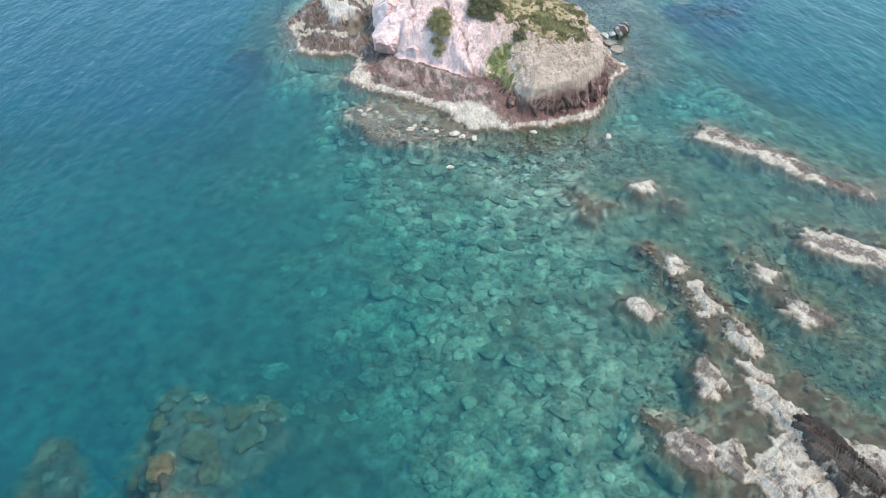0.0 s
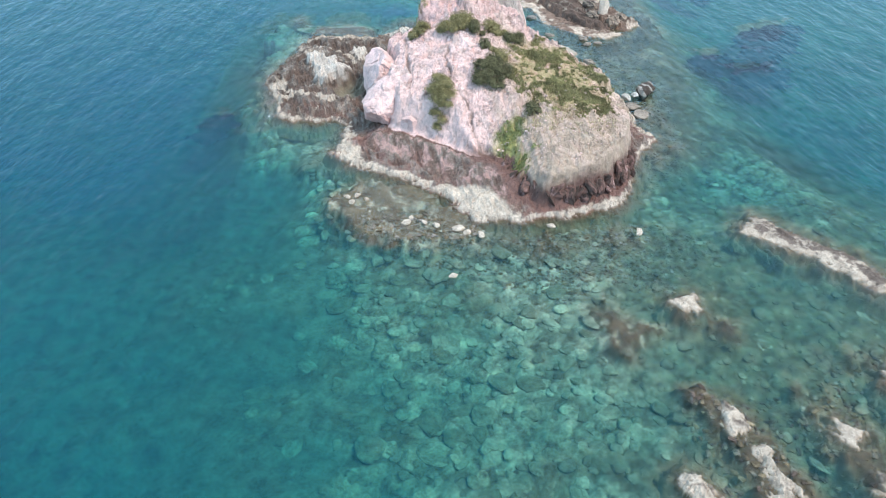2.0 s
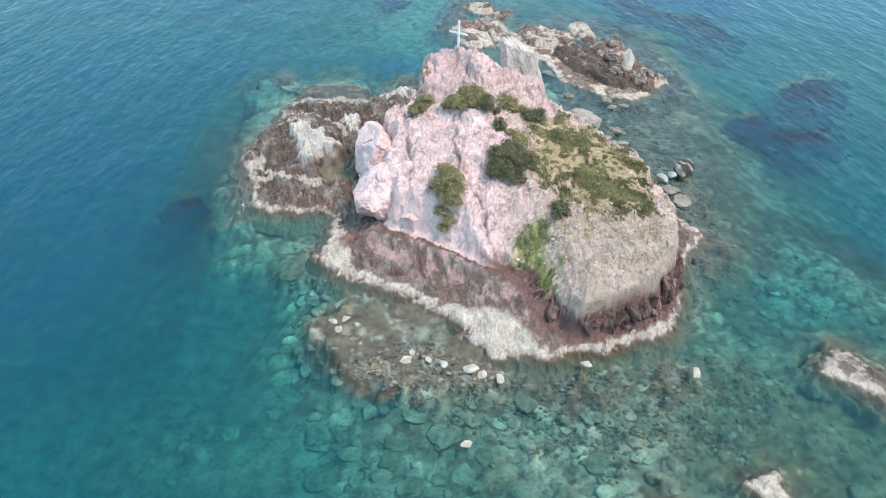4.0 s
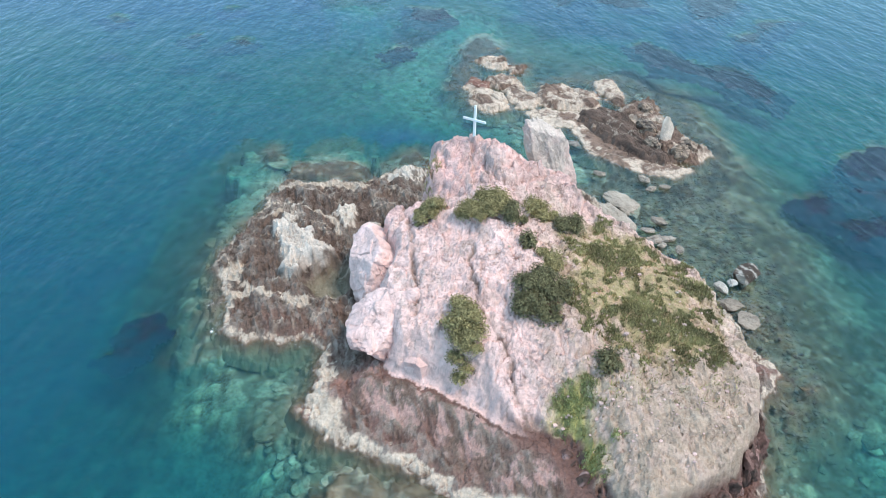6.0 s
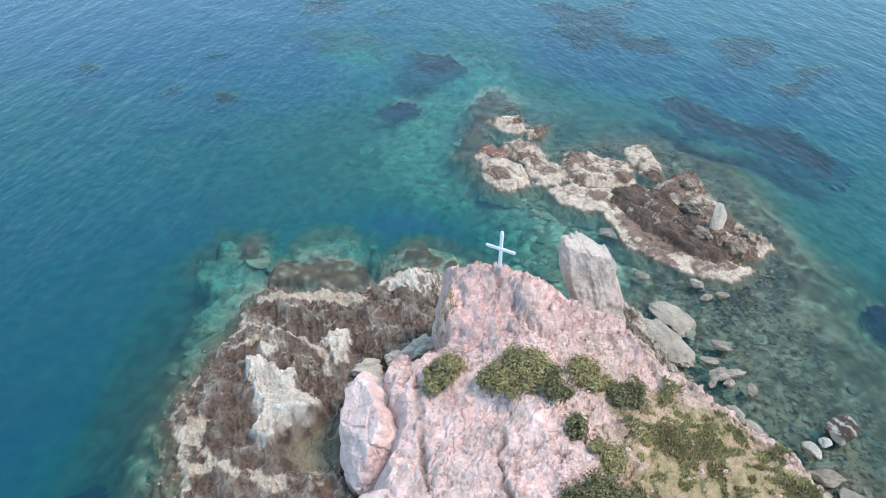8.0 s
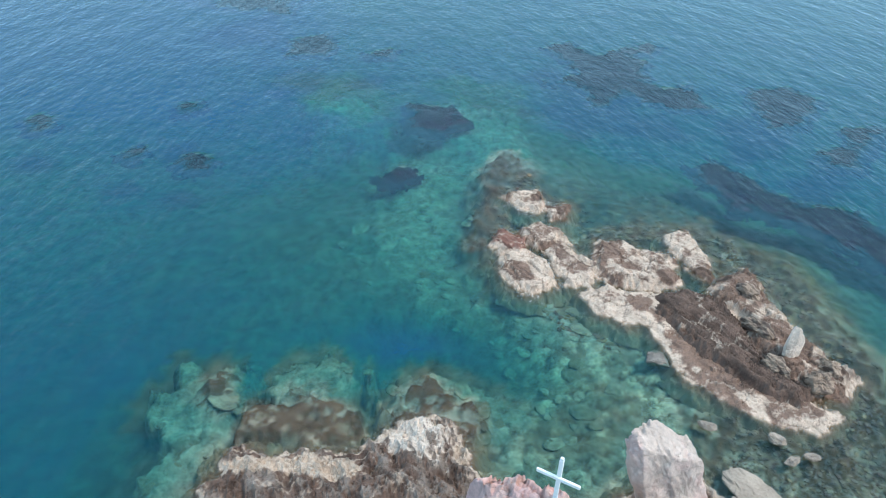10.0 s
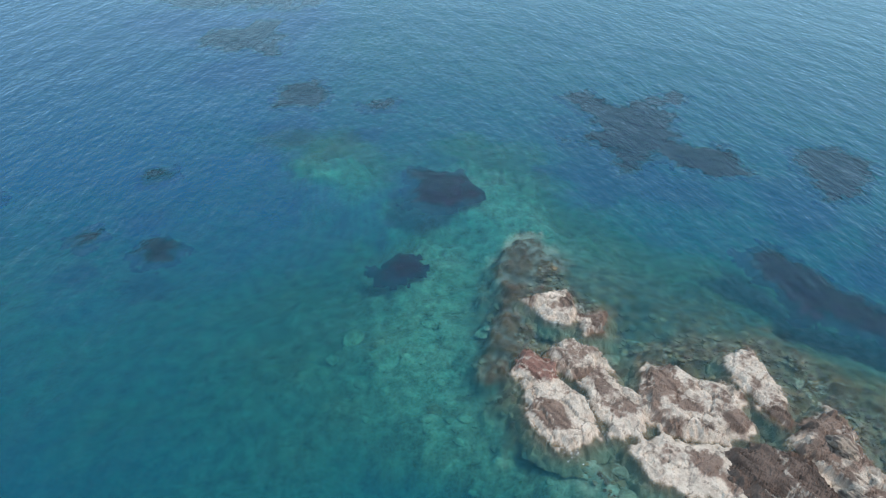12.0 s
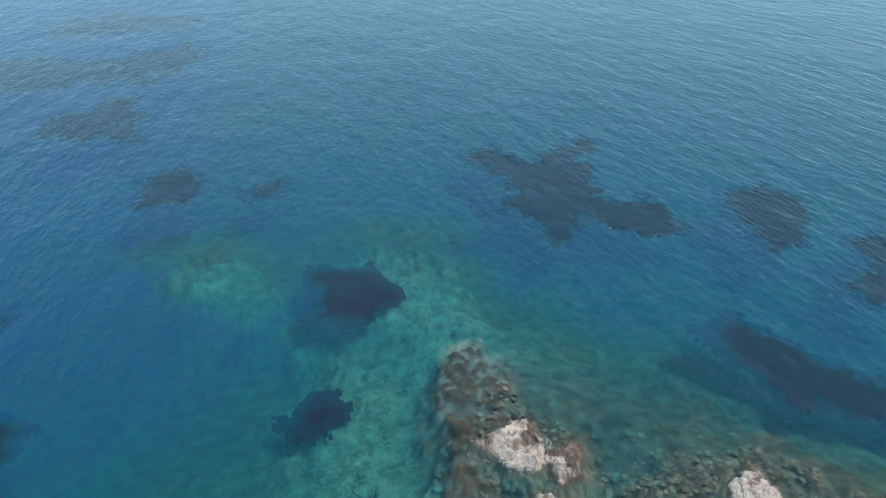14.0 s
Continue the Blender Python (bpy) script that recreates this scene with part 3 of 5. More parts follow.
    # the dark, rust-brown foot of the crag
    foot = step(0.74, 0.52, crag + 0.4 * (n2 - 0.5)) * step(4, 6.5, x) * step(57, 53, y) + step(0.20, 0.12, crag + 0.3 * (n2 - 0.5))
    rock = blend(rock, RUST * 0.7, np.clip(foot, 0, 1) * step(1.95, 1.8, z + 0.9 * (fbm(x * 1.1, y * 1.1, 117, 4) - 0.5) + 0.5 * (n2 - 0.5)))
    c = np.where((crag > 0)[..., None], rock, c)
    return z, c, shore, crag, out


# low rocks of the reefs: outline, height, width of the flank, share of brown
def reef_rock(x, y, spec, seed):
    poly, high, flank, brown = spec
    wx = x + 0.9 * (fbm(x * 0.9, y * 0.9, seed + 3, 5, 0.65) - 0.5)
    wy = y + 0.9 * (fbm(x * 0.9, y * 0.9, seed + 9, 5, 0.65) - 0.5)
    d = inside(wx, wy, poly)
    ribs = ridged(x * 1.5 + y * 0.9, (y - x) * 0.28, 701, 5, 0.62)
    grit = ridged(x * 2.7, y * 2.7, 705, 4, 0.6)
    d = d + 0.8 * (ribs - 0.60) + 0.4 * (grit - 0.60) - (-0.20 if poly[0][1] > 70 else 0.02)
    across, length = x * 0.86 + y * 0.51, y * 0.86 - x * 0.51
    bands = ridged(across * 2.4, length * 0.22, 711, 4, 0.6)
    far_off = poly[0][1] > 70
    relief = 0.30 * high * (ribs - 0.6) + 0.10 * (grit - 0.6) + 0.30 * high * blocks(wx * 0.6, wy * 0.5, seed + 5) + 0.12 * blocks(wx * 1.7, wy * 1.4, seed + 6)
    if brown > 1.2:
        relief = 0.55 * high * (bands - 0.6) + 0.10 * blocks(across * 1.6, length * 0.5, seed + 6)
    z = np.maximum(high * 0.48 * step(-0.03, flank * 0.8, d) + step(0.0, 0.5, d) * relief, 0.06 * step(0, 0.2, d)) + np.minimum(d * 1.2, 0) - 0.02
    n2 = fbm(x * 1.3, y * 1.3, seed + 60, 5, 0.65)
    c = np.zeros(x.shape + (3,)) + CREAM * ((0.98, 0.92, 0.90) if far_off else (0.80, 0.78, 0.76))
    c = blend(c, CREAM * 1.08, step(0.5, 0.68, grit) * 0.5)
    c = blend(c, GREY * (0.75, 0.68, 0.62), step(0.56, 0.40, ribs) * 0.45)
    if brown:
        share = brown if brown < 2 else brown - 1.3
        dark = step(0.54, 0.64, 0.5 * n2 + 0.28 * share + (0.16 if far_off else 0.12) * step(0.1, 0.8, d) + 0.20 * step(0.45, 0.62, fbm(x * 0.45, y * 0.45, 743, 3)))
        hue = RUST * (0.9, 0.72, 0.66) if brown > 2 else BROWN * (1.45, 1.25, 1.15) if far_off else BROWN * 1.1
        c = blend(c, BROWN * ((0.8, 0.66, 0.62) if far_off else (0.45, 0.42, 0.42)) if 1.2 < brown < 2 else hue, dark * 0.92)
        c = blend(c, BROWN * (0.34, 0.30, 0.30), step(0.58, 0.42, bands) * dark * (0.8 if brown > 1.2 else 0.5))
        vein = step(0.020, 0.006, np.abs(fbm(x * 0.5 + 3, y * 0.5, 741, 5, 0.6) - 0.5))
        c = blend(c, CREAM, vein * 0.6)
    c = blend(c, BROWN * 0.8, joints(wx * 0.6, wy * 0.5, seed + 5, 0.04) * 0.7)
    c = blend(c, ALGA * 1.2, step(0.03, -0.08, z + 0.12 * (n2 - 0.5)) * 0.9)
    c = blend(c, SAND * (0.58, 0.58, 0.52), step(-0.12, -0.45, z + 0.3 * (n2 - 0.5)) * 0.8)
    return z, c, d


REEF = {}
REEF["far_tip"] = ([(7.5, 98.3), (10.0, 99.2), (10.1, 97.2), (9.7, 96.4), (8.6, 97.0)], 0.8, 0.6, 0.5)
REEF["far_knob"] = ([(10.4, 96.8), (11.6, 97.1), (11.3, 95.6), (10.5, 95.4)], 0.7, 0.4, 1.0)
REEF["far_rust"] = ([(5.9, 92.5), (6.9, 93.4), (7.9, 92.2), (7.5, 91.0), (6.4, 90.9)], 0.8, 0.6, 2.2)
REEF["far_block"] = ([(7.9, 93.4), (9.2, 94.2), (10.4, 93.6), (10.1, 91.9), (8.8, 91.6), (8.1, 92.4)], 0.85, 0.6, 0.8)
REEF["far_cream"] = ([(6.6, 90.8), (8.0, 91.5), (8.9, 89.8), (9.1, 87.8), (7.7, 87.0), (6.5, 88.2), (6.3, 89.9)], 0.75, 0.6, 0.25)
REEF["far_mid"] = ([(9.5, 91.4), (10.6, 92.8), (11.2, 90.9), (12.4, 89.4), (11.4, 87.7), (10.2, 87.9), (9.5, 89.5)], 0.5, 0.5, 0.1)
REEF["far_head"] = ([(13.1, 92.4), (14.5, 92.2), (15.5, 91.0), (16.7, 91.2), (17.2, 90.2), (16.8, 87.9), (15.5, 87.0), (14.1, 87.5), (12.7, 88.0), (12.0, 88.8)], 0.9, 0.9, 0.5)
REEF["far_foot"] = ([(11.0, 86.7), (12.3, 87.6), (13.3, 86.6), (15.4, 86.6), (16.1, 83.3), (17.1, 81.0), (18.3, 78.6), (21.2, 76.8), (19.8, 76.0), (17.0, 77.2), (14.7, 79.6), (14.5, 81.7), (14.1, 83.8), (12.8, 84.2), (11.3, 85.0)], 0.3, 1.0, 0.35)
REEF["far_dark"] = ([(14.9, 86.1), (16.9, 86.6), (18.7, 85.6), (18.9, 82.8), (19.2, 80.4), (20.5, 78.3), (19.5, 77.5), (17.3, 78.7), (16.2, 80.9), (15.3, 83.2), (14.6, 84.6)], 1.35, 0.9, 1.9)
REEF["far_north"] = ([(17.9, 93.1), (19.3, 93.7), (19.6, 90.2), (18.9, 88.4), (18.2, 90.0), (17.7, 91.8)], 0.5, 0.5, 0.6)
REEF["far_ribs"] = ([(18.8, 87.1), (21.6, 89.2), (21.8, 86.7), (21.8, 83.3), (22.9, 80.5), (23.6, 79.3), (21.9, 77.8), (20.4, 78.5), (19.4, 80.8), (19.2, 83.7)], 1.15, 1.0, 0.65)
REEF["near_first"] = ([(15.0, 32.5), (15.7, 32.5), (16.2, 30.7), (15.2, 30.7)], 0.5, 0.4, 0.55)
REEF["near_round"] = ([(12.1, 28.7), (13.0, 28.9), (13.7, 27.8), (12.8, 27.2), (12.1, 27.9)], 0.55, 0.5, 0.55)
REEF["near_chain"] = ([(15.7, 30.2), (16.7, 30.1), (16.6, 29.2), (17.0, 27.6), (15.6, 27.4), (16.0, 28.7)], 0.45, 0.4, 0.55)
REEF["near_long"] = ([(16.8, 27.0), (17.5, 26.8), (18.0, 24.7), (17.1, 24.5), (16.5, 25.6)], 0.55, 0.5, 0.55)
REEF["near_pale"] = ([(14.5, 24.3), (15.1, 24.8), (15.4, 23.4), (15.0, 22.3), (14.1, 22.3), (14.2, 23.5)], 0.6, 0.5, 0.55)
REEF["near_bridge"] = ([(16.3, 24.5), (17.0, 24.4), (17.5, 23.1), (16.7, 23.3)], 0.5, 0.4, 0.55)
REEF["near_spine"] = ([(16.4, 23.6), (17.0, 23.0), (18.1, 21.6), (18.8, 20.5), (20.0, 19.6), (21.9, 18.6), (22.1, 13.3), (19.8, 8.5), (16.4, 8.7), (15.1, 13.6), (14.8, 17.6), (15.3, 19.1), (16.8, 20.4), (16.3, 21.8)], 0.75, 1.3, 0.55)
# a hollow, weed-blackened cleft of the spine, built as a raised dark rock
REEF["near_dark"] = ([(17.4, 21.6), (18.2, 20.8), (19.3, 19.3), (19.7, 15.4), (18.5, 12.5), (17.3, 14.5), (17.3, 18.1), (17.1, 19.8)], 1.55, 0.5, 1.7)
REEF["near_south"] = ([(11.8, 20.3), (12.9, 20.5), (13.7, 19.6), (13.4, 18.6), (12.3, 18.7), (11.8, 19.5)], 0.6, 0.5, 0.55)
REEF["near_stub"] = ([(14.0, 19.6), (14.8, 19.9), (15.0, 18.9), (15.0, 17.8), (14.0, 17.8), (13.6, 18.5)], 0.55, 0.5, 0.55)
REEF["mid_stub"] = ([(19.8, 31.9), (21.2, 30.7), (20.4, 29.9), (19.7, 30.4)], 0.2, 0.4, 0.7)
REEF["mid_long"] = ([(20.6, 28.8), (21.3, 28.4), (22.2, 27.1), (20.8, 26.6), (20.2, 27.7)], 0.28, 0.4, 0.8)
REEF["east_flat"] = ([(23.9, 34.7), (26.2, 33.5), (28.4, 32.4), (27.3, 30.9), (25.3, 31.7), (23.6, 33.2)], 0.22, 0.7, 0.95)
REEF["east_crest"] = ([(21.0, 45.2), (22.6, 47.1), (24.6, 45.1), (26.7, 43.0), (27.7, 40.6), (30.6, 38.3), (30.1, 37.4), (26.0, 40.7), (24.1, 42.9), (22.4, 44.6)], 0.28, 0.6, 0.8)
REEF["pale_patch"] = ([(15.0, 39.3), (16.3, 39.8), (16.6, 38.8), (15.6, 38.4)], 0.3, 0.3, 0.1)
# colour of the deep bed, with the dimming of the water above put in
DEEP_DIM = np.array((0.14, 0.155, 0.13))
SHALLOW = [(-4.2, 46.8), (-1.2, 38.7), (0.3, 29.9), (1.5, 19.1), (2.1, 5.4), (56.4, 3.0), (48.4, 27.8), (36.8, 43.9), (29.5, 53.1), (26.9, 59.3), (26.9, 66.4), (27.1, 76.7), (27.4, 91.2), (21.3, 100.0), (12.5, 106.9), (6.5, 108.3), (3.4, 99.0),
           (4.0, 90.5), (4.2, 84.6), (7.5, 80.2), (4.0, 77.8), (-3.0, 77.4), (-9.5, 77.5), (-11.8, 72.7), (-12.4, 62.3), (-9.0, 56.5), (-5.4, 51.8)]
# brown weedy ledges just under the surface: outline and depth
LEDGES = []
LEDGES.append(([(-8.9, 16.8), (-9.3, 19.0), (-9.0, 19.9), (-7.8, 19.0), (-7.0, 16.7)], 0.35))
LEDGES.append(([(-3.8, 50.5), (-1.4, 51.2), (1.7, 50.8), (3.9, 48.3), (5.7, 47.1), (5.2, 45.1), (2.5, 44.8), (-1.4, 45.2), (-2.9, 46.9)], -0.12))
LEDGES.append(([(14.0, 33.2), (15.6, 33.3), (17.0, 30.1), (17.6, 27.7), (18.5, 24.7), (20.5, 21.7), (23.9, 19.1), (23.6, 7.4), (12.9, 7.8), (12.9, 17.6), (11.3, 19.7), (11.2, 21.6), (13.3, 21.3), (15.6, 25.4), (14.9, 29.3)], 0.05))
LEDGES.append(([(19.1, 33.4), (20.6, 32.9), (21.8, 30.4), (23.2, 27.2), (21.7, 25.7), (19.9, 27.6), (19.0, 31.0)], 0.25))
LEDGES.append(([(23.1, 35.7), (26.4, 34.6), (31.2, 32.4), (30.9, 29.0), (26.6, 30.2), (23.2, 32.6)], 0.25))
LEDGES.append(([(20.4, 46.1), (22.8, 48.1), (25.5, 45.2), (29.2, 41.1), (33.5, 38.2), (32.4, 36.1), (26.7, 39.3), (22.5, 43.4)], 0.3))
LEDGES.append(([(10.4, 38.9), (11.8, 38.8), (13.1, 37.3), (12.6, 35.8), (11.1, 36.2)], 0.12))
LEDGES.append(([(14.6, 40.2), (16.5, 40.2), (18.0, 37.9), (17.0, 36.6), (15.3, 37.8)], 0.2))
LEDGES.append(([(6.2, 104.1), (8.4, 107.1), (10.3, 104.4), (9.3, 100.7), (7.1, 96.6), (5.8, 91.4), (5.4, 88.3), (4.4, 92.6), (5.3, 98.9)], 0.35))
LEDGES.append(([(-7.7, 77.9), (-5.1, 78.7), (-1.9, 78.5), (-1.8, 75.3), (-8.0, 75.9)], -0.08))
LEDGES.append(([(-1.0, 78.0), (0.6, 78.6), (3.0, 78.4), (3.9, 76.9), (3.2, 75.0), (-0.7, 76.7)], 0.0))
LEDGES.append(([(-9.8, 78.6), (-9.8, 80.4), (-9.1, 81.7), (-8.4, 80.8), (-8.1, 78.6)], 0.5))
LEDGES.append(([(-6.9, 78.0), (-6.5, 79.5), (-5.6, 79.8), (-4.8, 79.4), (-4.5, 78.0)], 0.4))
LEDGES.append(([(-0.1, 78.0), (0.0, 79.6), (0.7, 80.3), (1.6, 80.2), (2.4, 78.5)], 0.25))
LEDGES.append(([(-11.0, 62.0), (-10.2, 62.6), (-9.2, 58.9), (-10.1, 58.6)], 0.45))
LEDGES.append(([(-6.3, 56.2), (-4.9, 56.1), (-4.2, 54.3), (-6.2, 54.0)], 0.9))
LEDGES.append(([(11.8, 93.2), (15.9, 95.1), (21.0, 95.3), (24.8, 90.3), (25.7, 83.9), (25.7, 77.8), (22.9, 73.9), (16.6, 70.6), (13.8, 73.3), (14.0, 77.4), (18.0, 77.2), (22.1, 76.9), (23.1, 87.2), (17.8, 92.8)], 0.55))
LEDGES.append(([(16.6, 60.8), (19.7, 62.7), (20.6, 59.6), (20.3, 55.0), (17.7, 53.5), (16.8, 55.7)], 0.30))
LEDGES.append(([(6.0, 46.1), (9.4, 46.1), (13.8, 46.5), (15.7, 45.4), (14.2, 43.7), (9.3, 43.8), (5.4, 44.1)], 0.45))

# drowned rock mounds with pale green tops behind the islet: outline and depth
MOUNDS = []
MOUNDS.append(([(-12.6, 78.8), (-13.0, 79.8), (-12.0, 81.2), (-12.4, 82.5), (-11.4, 82.4), (-10.3, 82.5), (-8.7, 82.9), (-7.8, 82.2), (-7.4, 80.8), (-7.6, 77.5), (-11.5, 77.0)], 1.15))
MOUNDS.append(([(-6.9, 77.5), (-6.6, 79.3), (-6.5, 81.2), (-5.7, 82.7), (-4.3, 82.3), (-4.4, 83.3), (-3.7, 83.6), (-3.6, 82.6), (-2.4, 81.6), (-2.1, 80.7), (-2.2, 77.8)], 0.95))
MOUNDS.append(([(-2.0, 80.0), (-1.8, 81.6), (-1.3, 81.7), (-1.1, 80.6), (-1.4, 79.7)], 1.1))
MOUNDS.append(([(-1.3, 78.0), (-1.2, 80.0), (-0.5, 80.2), (-0.3, 81.1), (0.8, 81.6), (1.8, 81.7), (2.6, 80.6), (4.4, 79.8), (6.3, 78.6), (5.0, 76.5)], 0.8))
MOUNDS.append(([(-11.4, 75.0), (-11.0, 76.6), (-9.4, 77.0), (-9.0, 75.2), (-10.2, 73.4)], 1.3))
MOUNDS.append(([(6.2, 86.8), (7.6, 87.6), (9.4, 86.4), (11.2, 84.6), (10.8, 83.0), (8.6, 83.6), (6.9, 85.0)], 0.9))
MOUNDS.append(([(-10.3, 18.4), (-10.8, 21.1), (-10.3, 22.9), (-9.1, 24.1), (-7.1, 23.1), (-5.3, 23.4), (-4.3, 21.8), (-5.3, 20.1), (-5.5, 18.2)], 0.85))
MOUNDS.append(([(-15.1, 19.8), (-14.3, 21.5), (-12.5, 21.2), (-11.3, 19.7), (-11.3, 18.2), (-13.8, 18.3)], 0.95))
MOUNDS.append(([(-0.1, 91.4), (-1.0, 96.5), (-2.7, 102.2), (-3.4, 106.8), (-0.6, 110.4), (3.4, 111.8), (2.4, 118.2), (3.5, 123.0), (7.2, 121.5), (12.3, 114.3), (16.0, 107.7), (20.7, 102.6), (25.8, 97.0), (19.8, 93.8), (7.0, 91.7)], 2.7))
MOUNDS.append(([(-2.4, 95.4), (-1.0, 100.0), (1.0, 106.0), (4.5, 105.0), (4.2, 98.8), (3.6, 91.2), (4.2, 86.2), (0.8, 89.1), (-0.6, 91.3)], 2.1))
MOUNDS.append(([(-10.5, 125.1), (-5.1, 126.7), (-2.2, 121.6), (0.0, 118.4), (-1.8, 114.8), (-6.9, 117.9)], 2.7))


def seabed(x, y):
    """Height of the sea floor and its colour: boulders and cobbles on the shoals, sand and weed below."""
    wx, wy = x + 3.0 * (fbm(x * 0.16, y * 0.16, 201) - 0.5), y + 3.0 * (fbm(x * 0.16, y * 0.16, 207) - 0.5)
    d = inside(wx, wy, SHALLOW)
    soft = np.interp(y, (20, 44, 52, 80, 120), (19, 12, 3.6, 5.5, 7))
    drop = step(0.8, -1.0, d / soft)
    z = -1.05 - 0.7 * fbm(x * 0.22, y * 0.22, 211) - 3.6 * drop
    z = z - 4.0 * np.exp(-((x - 0.5) / 4.5) ** 2 - ((y - 84.5) / 2.4) ** 2)
    z = z + 0.35 * np.exp(-((x - 10) / 9) ** 2 - ((y - 42) / 5) ** 2)
    z = z + 0.9 * (fbm(x * 0.35, y * 0.35, 215) - 0.5) * (1 + drop)
    z = z - 0.6 * step(-10, -15, x) * step(46, 58, y) * step(92, 74, y) - 1.5 * np.exp(-((x - 22) / 5) ** 2 - ((y - 53) / 9) ** 2) - 0.5 * step(94, 99, y) - 3.2 * step(94, 112, y + 0.25 * x) * drop - 1.5 * step(-4, -12, x) * step(76, 84, y) * drop
    z = z + 0.9 * np.exp(-((x + 4) / 7) ** 2 - ((y - 97) / 9) ** 2) - 0.8 * step(-11, -16, x) * step(44, 52, y) * step(82, 72, y)
    z = z + 0.3 * np.exp(-((x + 7) / 8) ** 2 - ((y - 39) / 9) ** 2)
    z = z + 0.7 * step(84, 100, y) * drop - 0.8 * step(-8, -24, x) * drop
    n1, n2, n3 = fbm(x * 0.3, y * 0.3, 221, 5), fbm(x * 1.5, y * 1.5, 225, 5, 0.6), vnoise(x * 3.1, y * 3.1, 229)
    f1, f2, c1, _, _ = cells(x * 1.0, y * 1.0, 231)
    g1, g2, c2, _, _ = cells(x * 1.9 + 4, y * 1.9, 241)
    stony = step(0.38, 0.55, fbm(x * 0.2 + 5, y * 0.2, 251, 3) + 0.28 * step(-2, 4, d))
    big = np.clip(1 - f1 / 0.52, 0, 1) ** 0.6 * (c1 > 0.25) * (0.35 + 0.65 * c1)
    small = np.clip(1 - g1 / 0.5, 0, 1) ** 0.6 * (0.3 + 0.7 * c2)
    z = z + stony * (0.42 * big + 0.24 * small)
    c = np.zeros(x.shape + (3,)) + SAND * 0.70
    c = blend(c, SAND * (0.90, 0.88, 0.82), stony * step(0.5, 0.62, n2) * 0.8)
    c = c * (1 + stony * (0.7 * (c1 - 0.25) * (big > 0.12) + 0.5 * (c2 - 0.35) * (small > 0.2)) + 0.4 * (fbm(x * 0.8, y * 0.8, 257, 5, 0.6) - 0.5))[..., None]
    # gaps between the stones are darker
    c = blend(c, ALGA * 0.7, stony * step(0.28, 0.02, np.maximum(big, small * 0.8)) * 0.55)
    c = blend(c, ALGA * 1.6, step(0.54, 0.70, n1 + 0.10 * step(80, 90, y)) * 0.65 * step(104, 98, y) * (0.5 + n3))
    murk = np.maximum(step(9, 17, x) * step(52, 44, y), step(84, 90, y) * step(2, 8, x))
    c = blend(c, ALGA * (1.45, 1.65, 1.5), murk * (0.72 + 0.1 * step(80, 90, y) + 0.18 * step(0.42, 0.6, n2) * step(0.35, 0.6, n1)))
    olive = step(-2.5, 1.5, inside(wx, wy, [(13.9, 75.1), (17.0, 78.0), (22.0, 90.0), (25.0, 88.0), (25.5, 78.0), (24.5, 70.0), (23.5, 62.0), (21.5, 55.0), (18.0, 53.0), (17.5, 58.0), (16.4, 65.0), (15.0, 69.5)]))
    z = z * (1 - 0.75 * olive) + 0.75 * olive * (-0.38 + 0.5 * (n2 - 0.5) + 0.25 * small - 0.25 * step(19, 25, x))
    c = blend(c, ALGA * (2.0, 2.1, 2.1) * (0.6 + 0.8 * n3)[..., None], olive * (0.5 + 0.5 * step(0.4, 0.6, n2)))
    # light lost in deep water is painted into the bed colour by depth
    c = blend(c, DEEP_DIM, step(-2.6, -4.2, z + 0.8 * (n1 - 0.5)))
    c = blend(c, DEEP_DIM * 0.7, step(-9.5, -13, x) * step(44, 54, y) * step(100, 86, y) * step(-2.6, -4.0, z))
    c = blend(c, ALGA * (1.1, 1.2, 1.0), step(30, 22, y + 0.3 * x) * step(8, -2, x) * step(0.40, 0.58, n1 * 0.6 + n2 * 0.4) * 0.75)
    c = blend(c, ALGA * (0.7, 0.8, 0.75), np.maximum(step(-10.5, -13, x) * step(44, 50, y) * step(80, 72, y), step(17, 20, x) * step(52, 56, y) * step(84, 76, y)) * step(0.36, 0.56, n1 * 0.6 + n2 * 0.4) * 0.7)
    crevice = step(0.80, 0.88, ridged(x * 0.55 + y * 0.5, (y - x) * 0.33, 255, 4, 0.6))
    def close_to(poly, margin):
        px, py = [p[0] for p in poly], [p[1] for p in poly]
        return (x > min(px) - margin) & (x < max(px) + margin) & (y > min(py) - margin) & (y < max(py) + margin)

    for k, (poly, deep) in enumerate(MOUNDS):
        m = close_to(poly, 9)
        if not m.any():
            continue
        ax, ay, zz, cc, m2, m3, cut = x[m], y[m], z[m], c[m], n2[m], n3[m], crevice[m]
        lx, ly = ax + 2.6 * (fbm(ax * 0.9, ay * 0.9, 380 + k, 5, 0.65) - 0.5), ay + 2.6 * (fbm(ax * 0.9, ay * 0.9, 390 + k, 5, 0.65) - 0.5)
        if deep > 2.5:
            lx, ly = lx + 9 * (fbm(ax * 0.16, ay * 0.16, 395, 3) - 0.5), ly + 9 * (fbm(ax * 0.16, ay * 0.16, 397, 3) - 0.5)
        e = inside(lx, ly, poly)
        k1 = step(-0.35, 0.30, e) if deep < 1.9 else step(-2.5, 2.5, e)
        swell = 2.0 * (fbm(ax * 0.35, ay * 0.35, 267, 3) - 0.5) if deep > 2.5 else 0.0
        rise = -deep * (1.9 if deep < 1.9 else 1.25) + 0.9 * (m2 - 0.5) + 0.5 * blocks(lx * 0.7, ly * 0.7, 265) - 0.5 * cut + swell
        z[m] = np.where(k1 > 0, np.maximum(zz, zz * (1 - k1) + k1 * rise), zz)
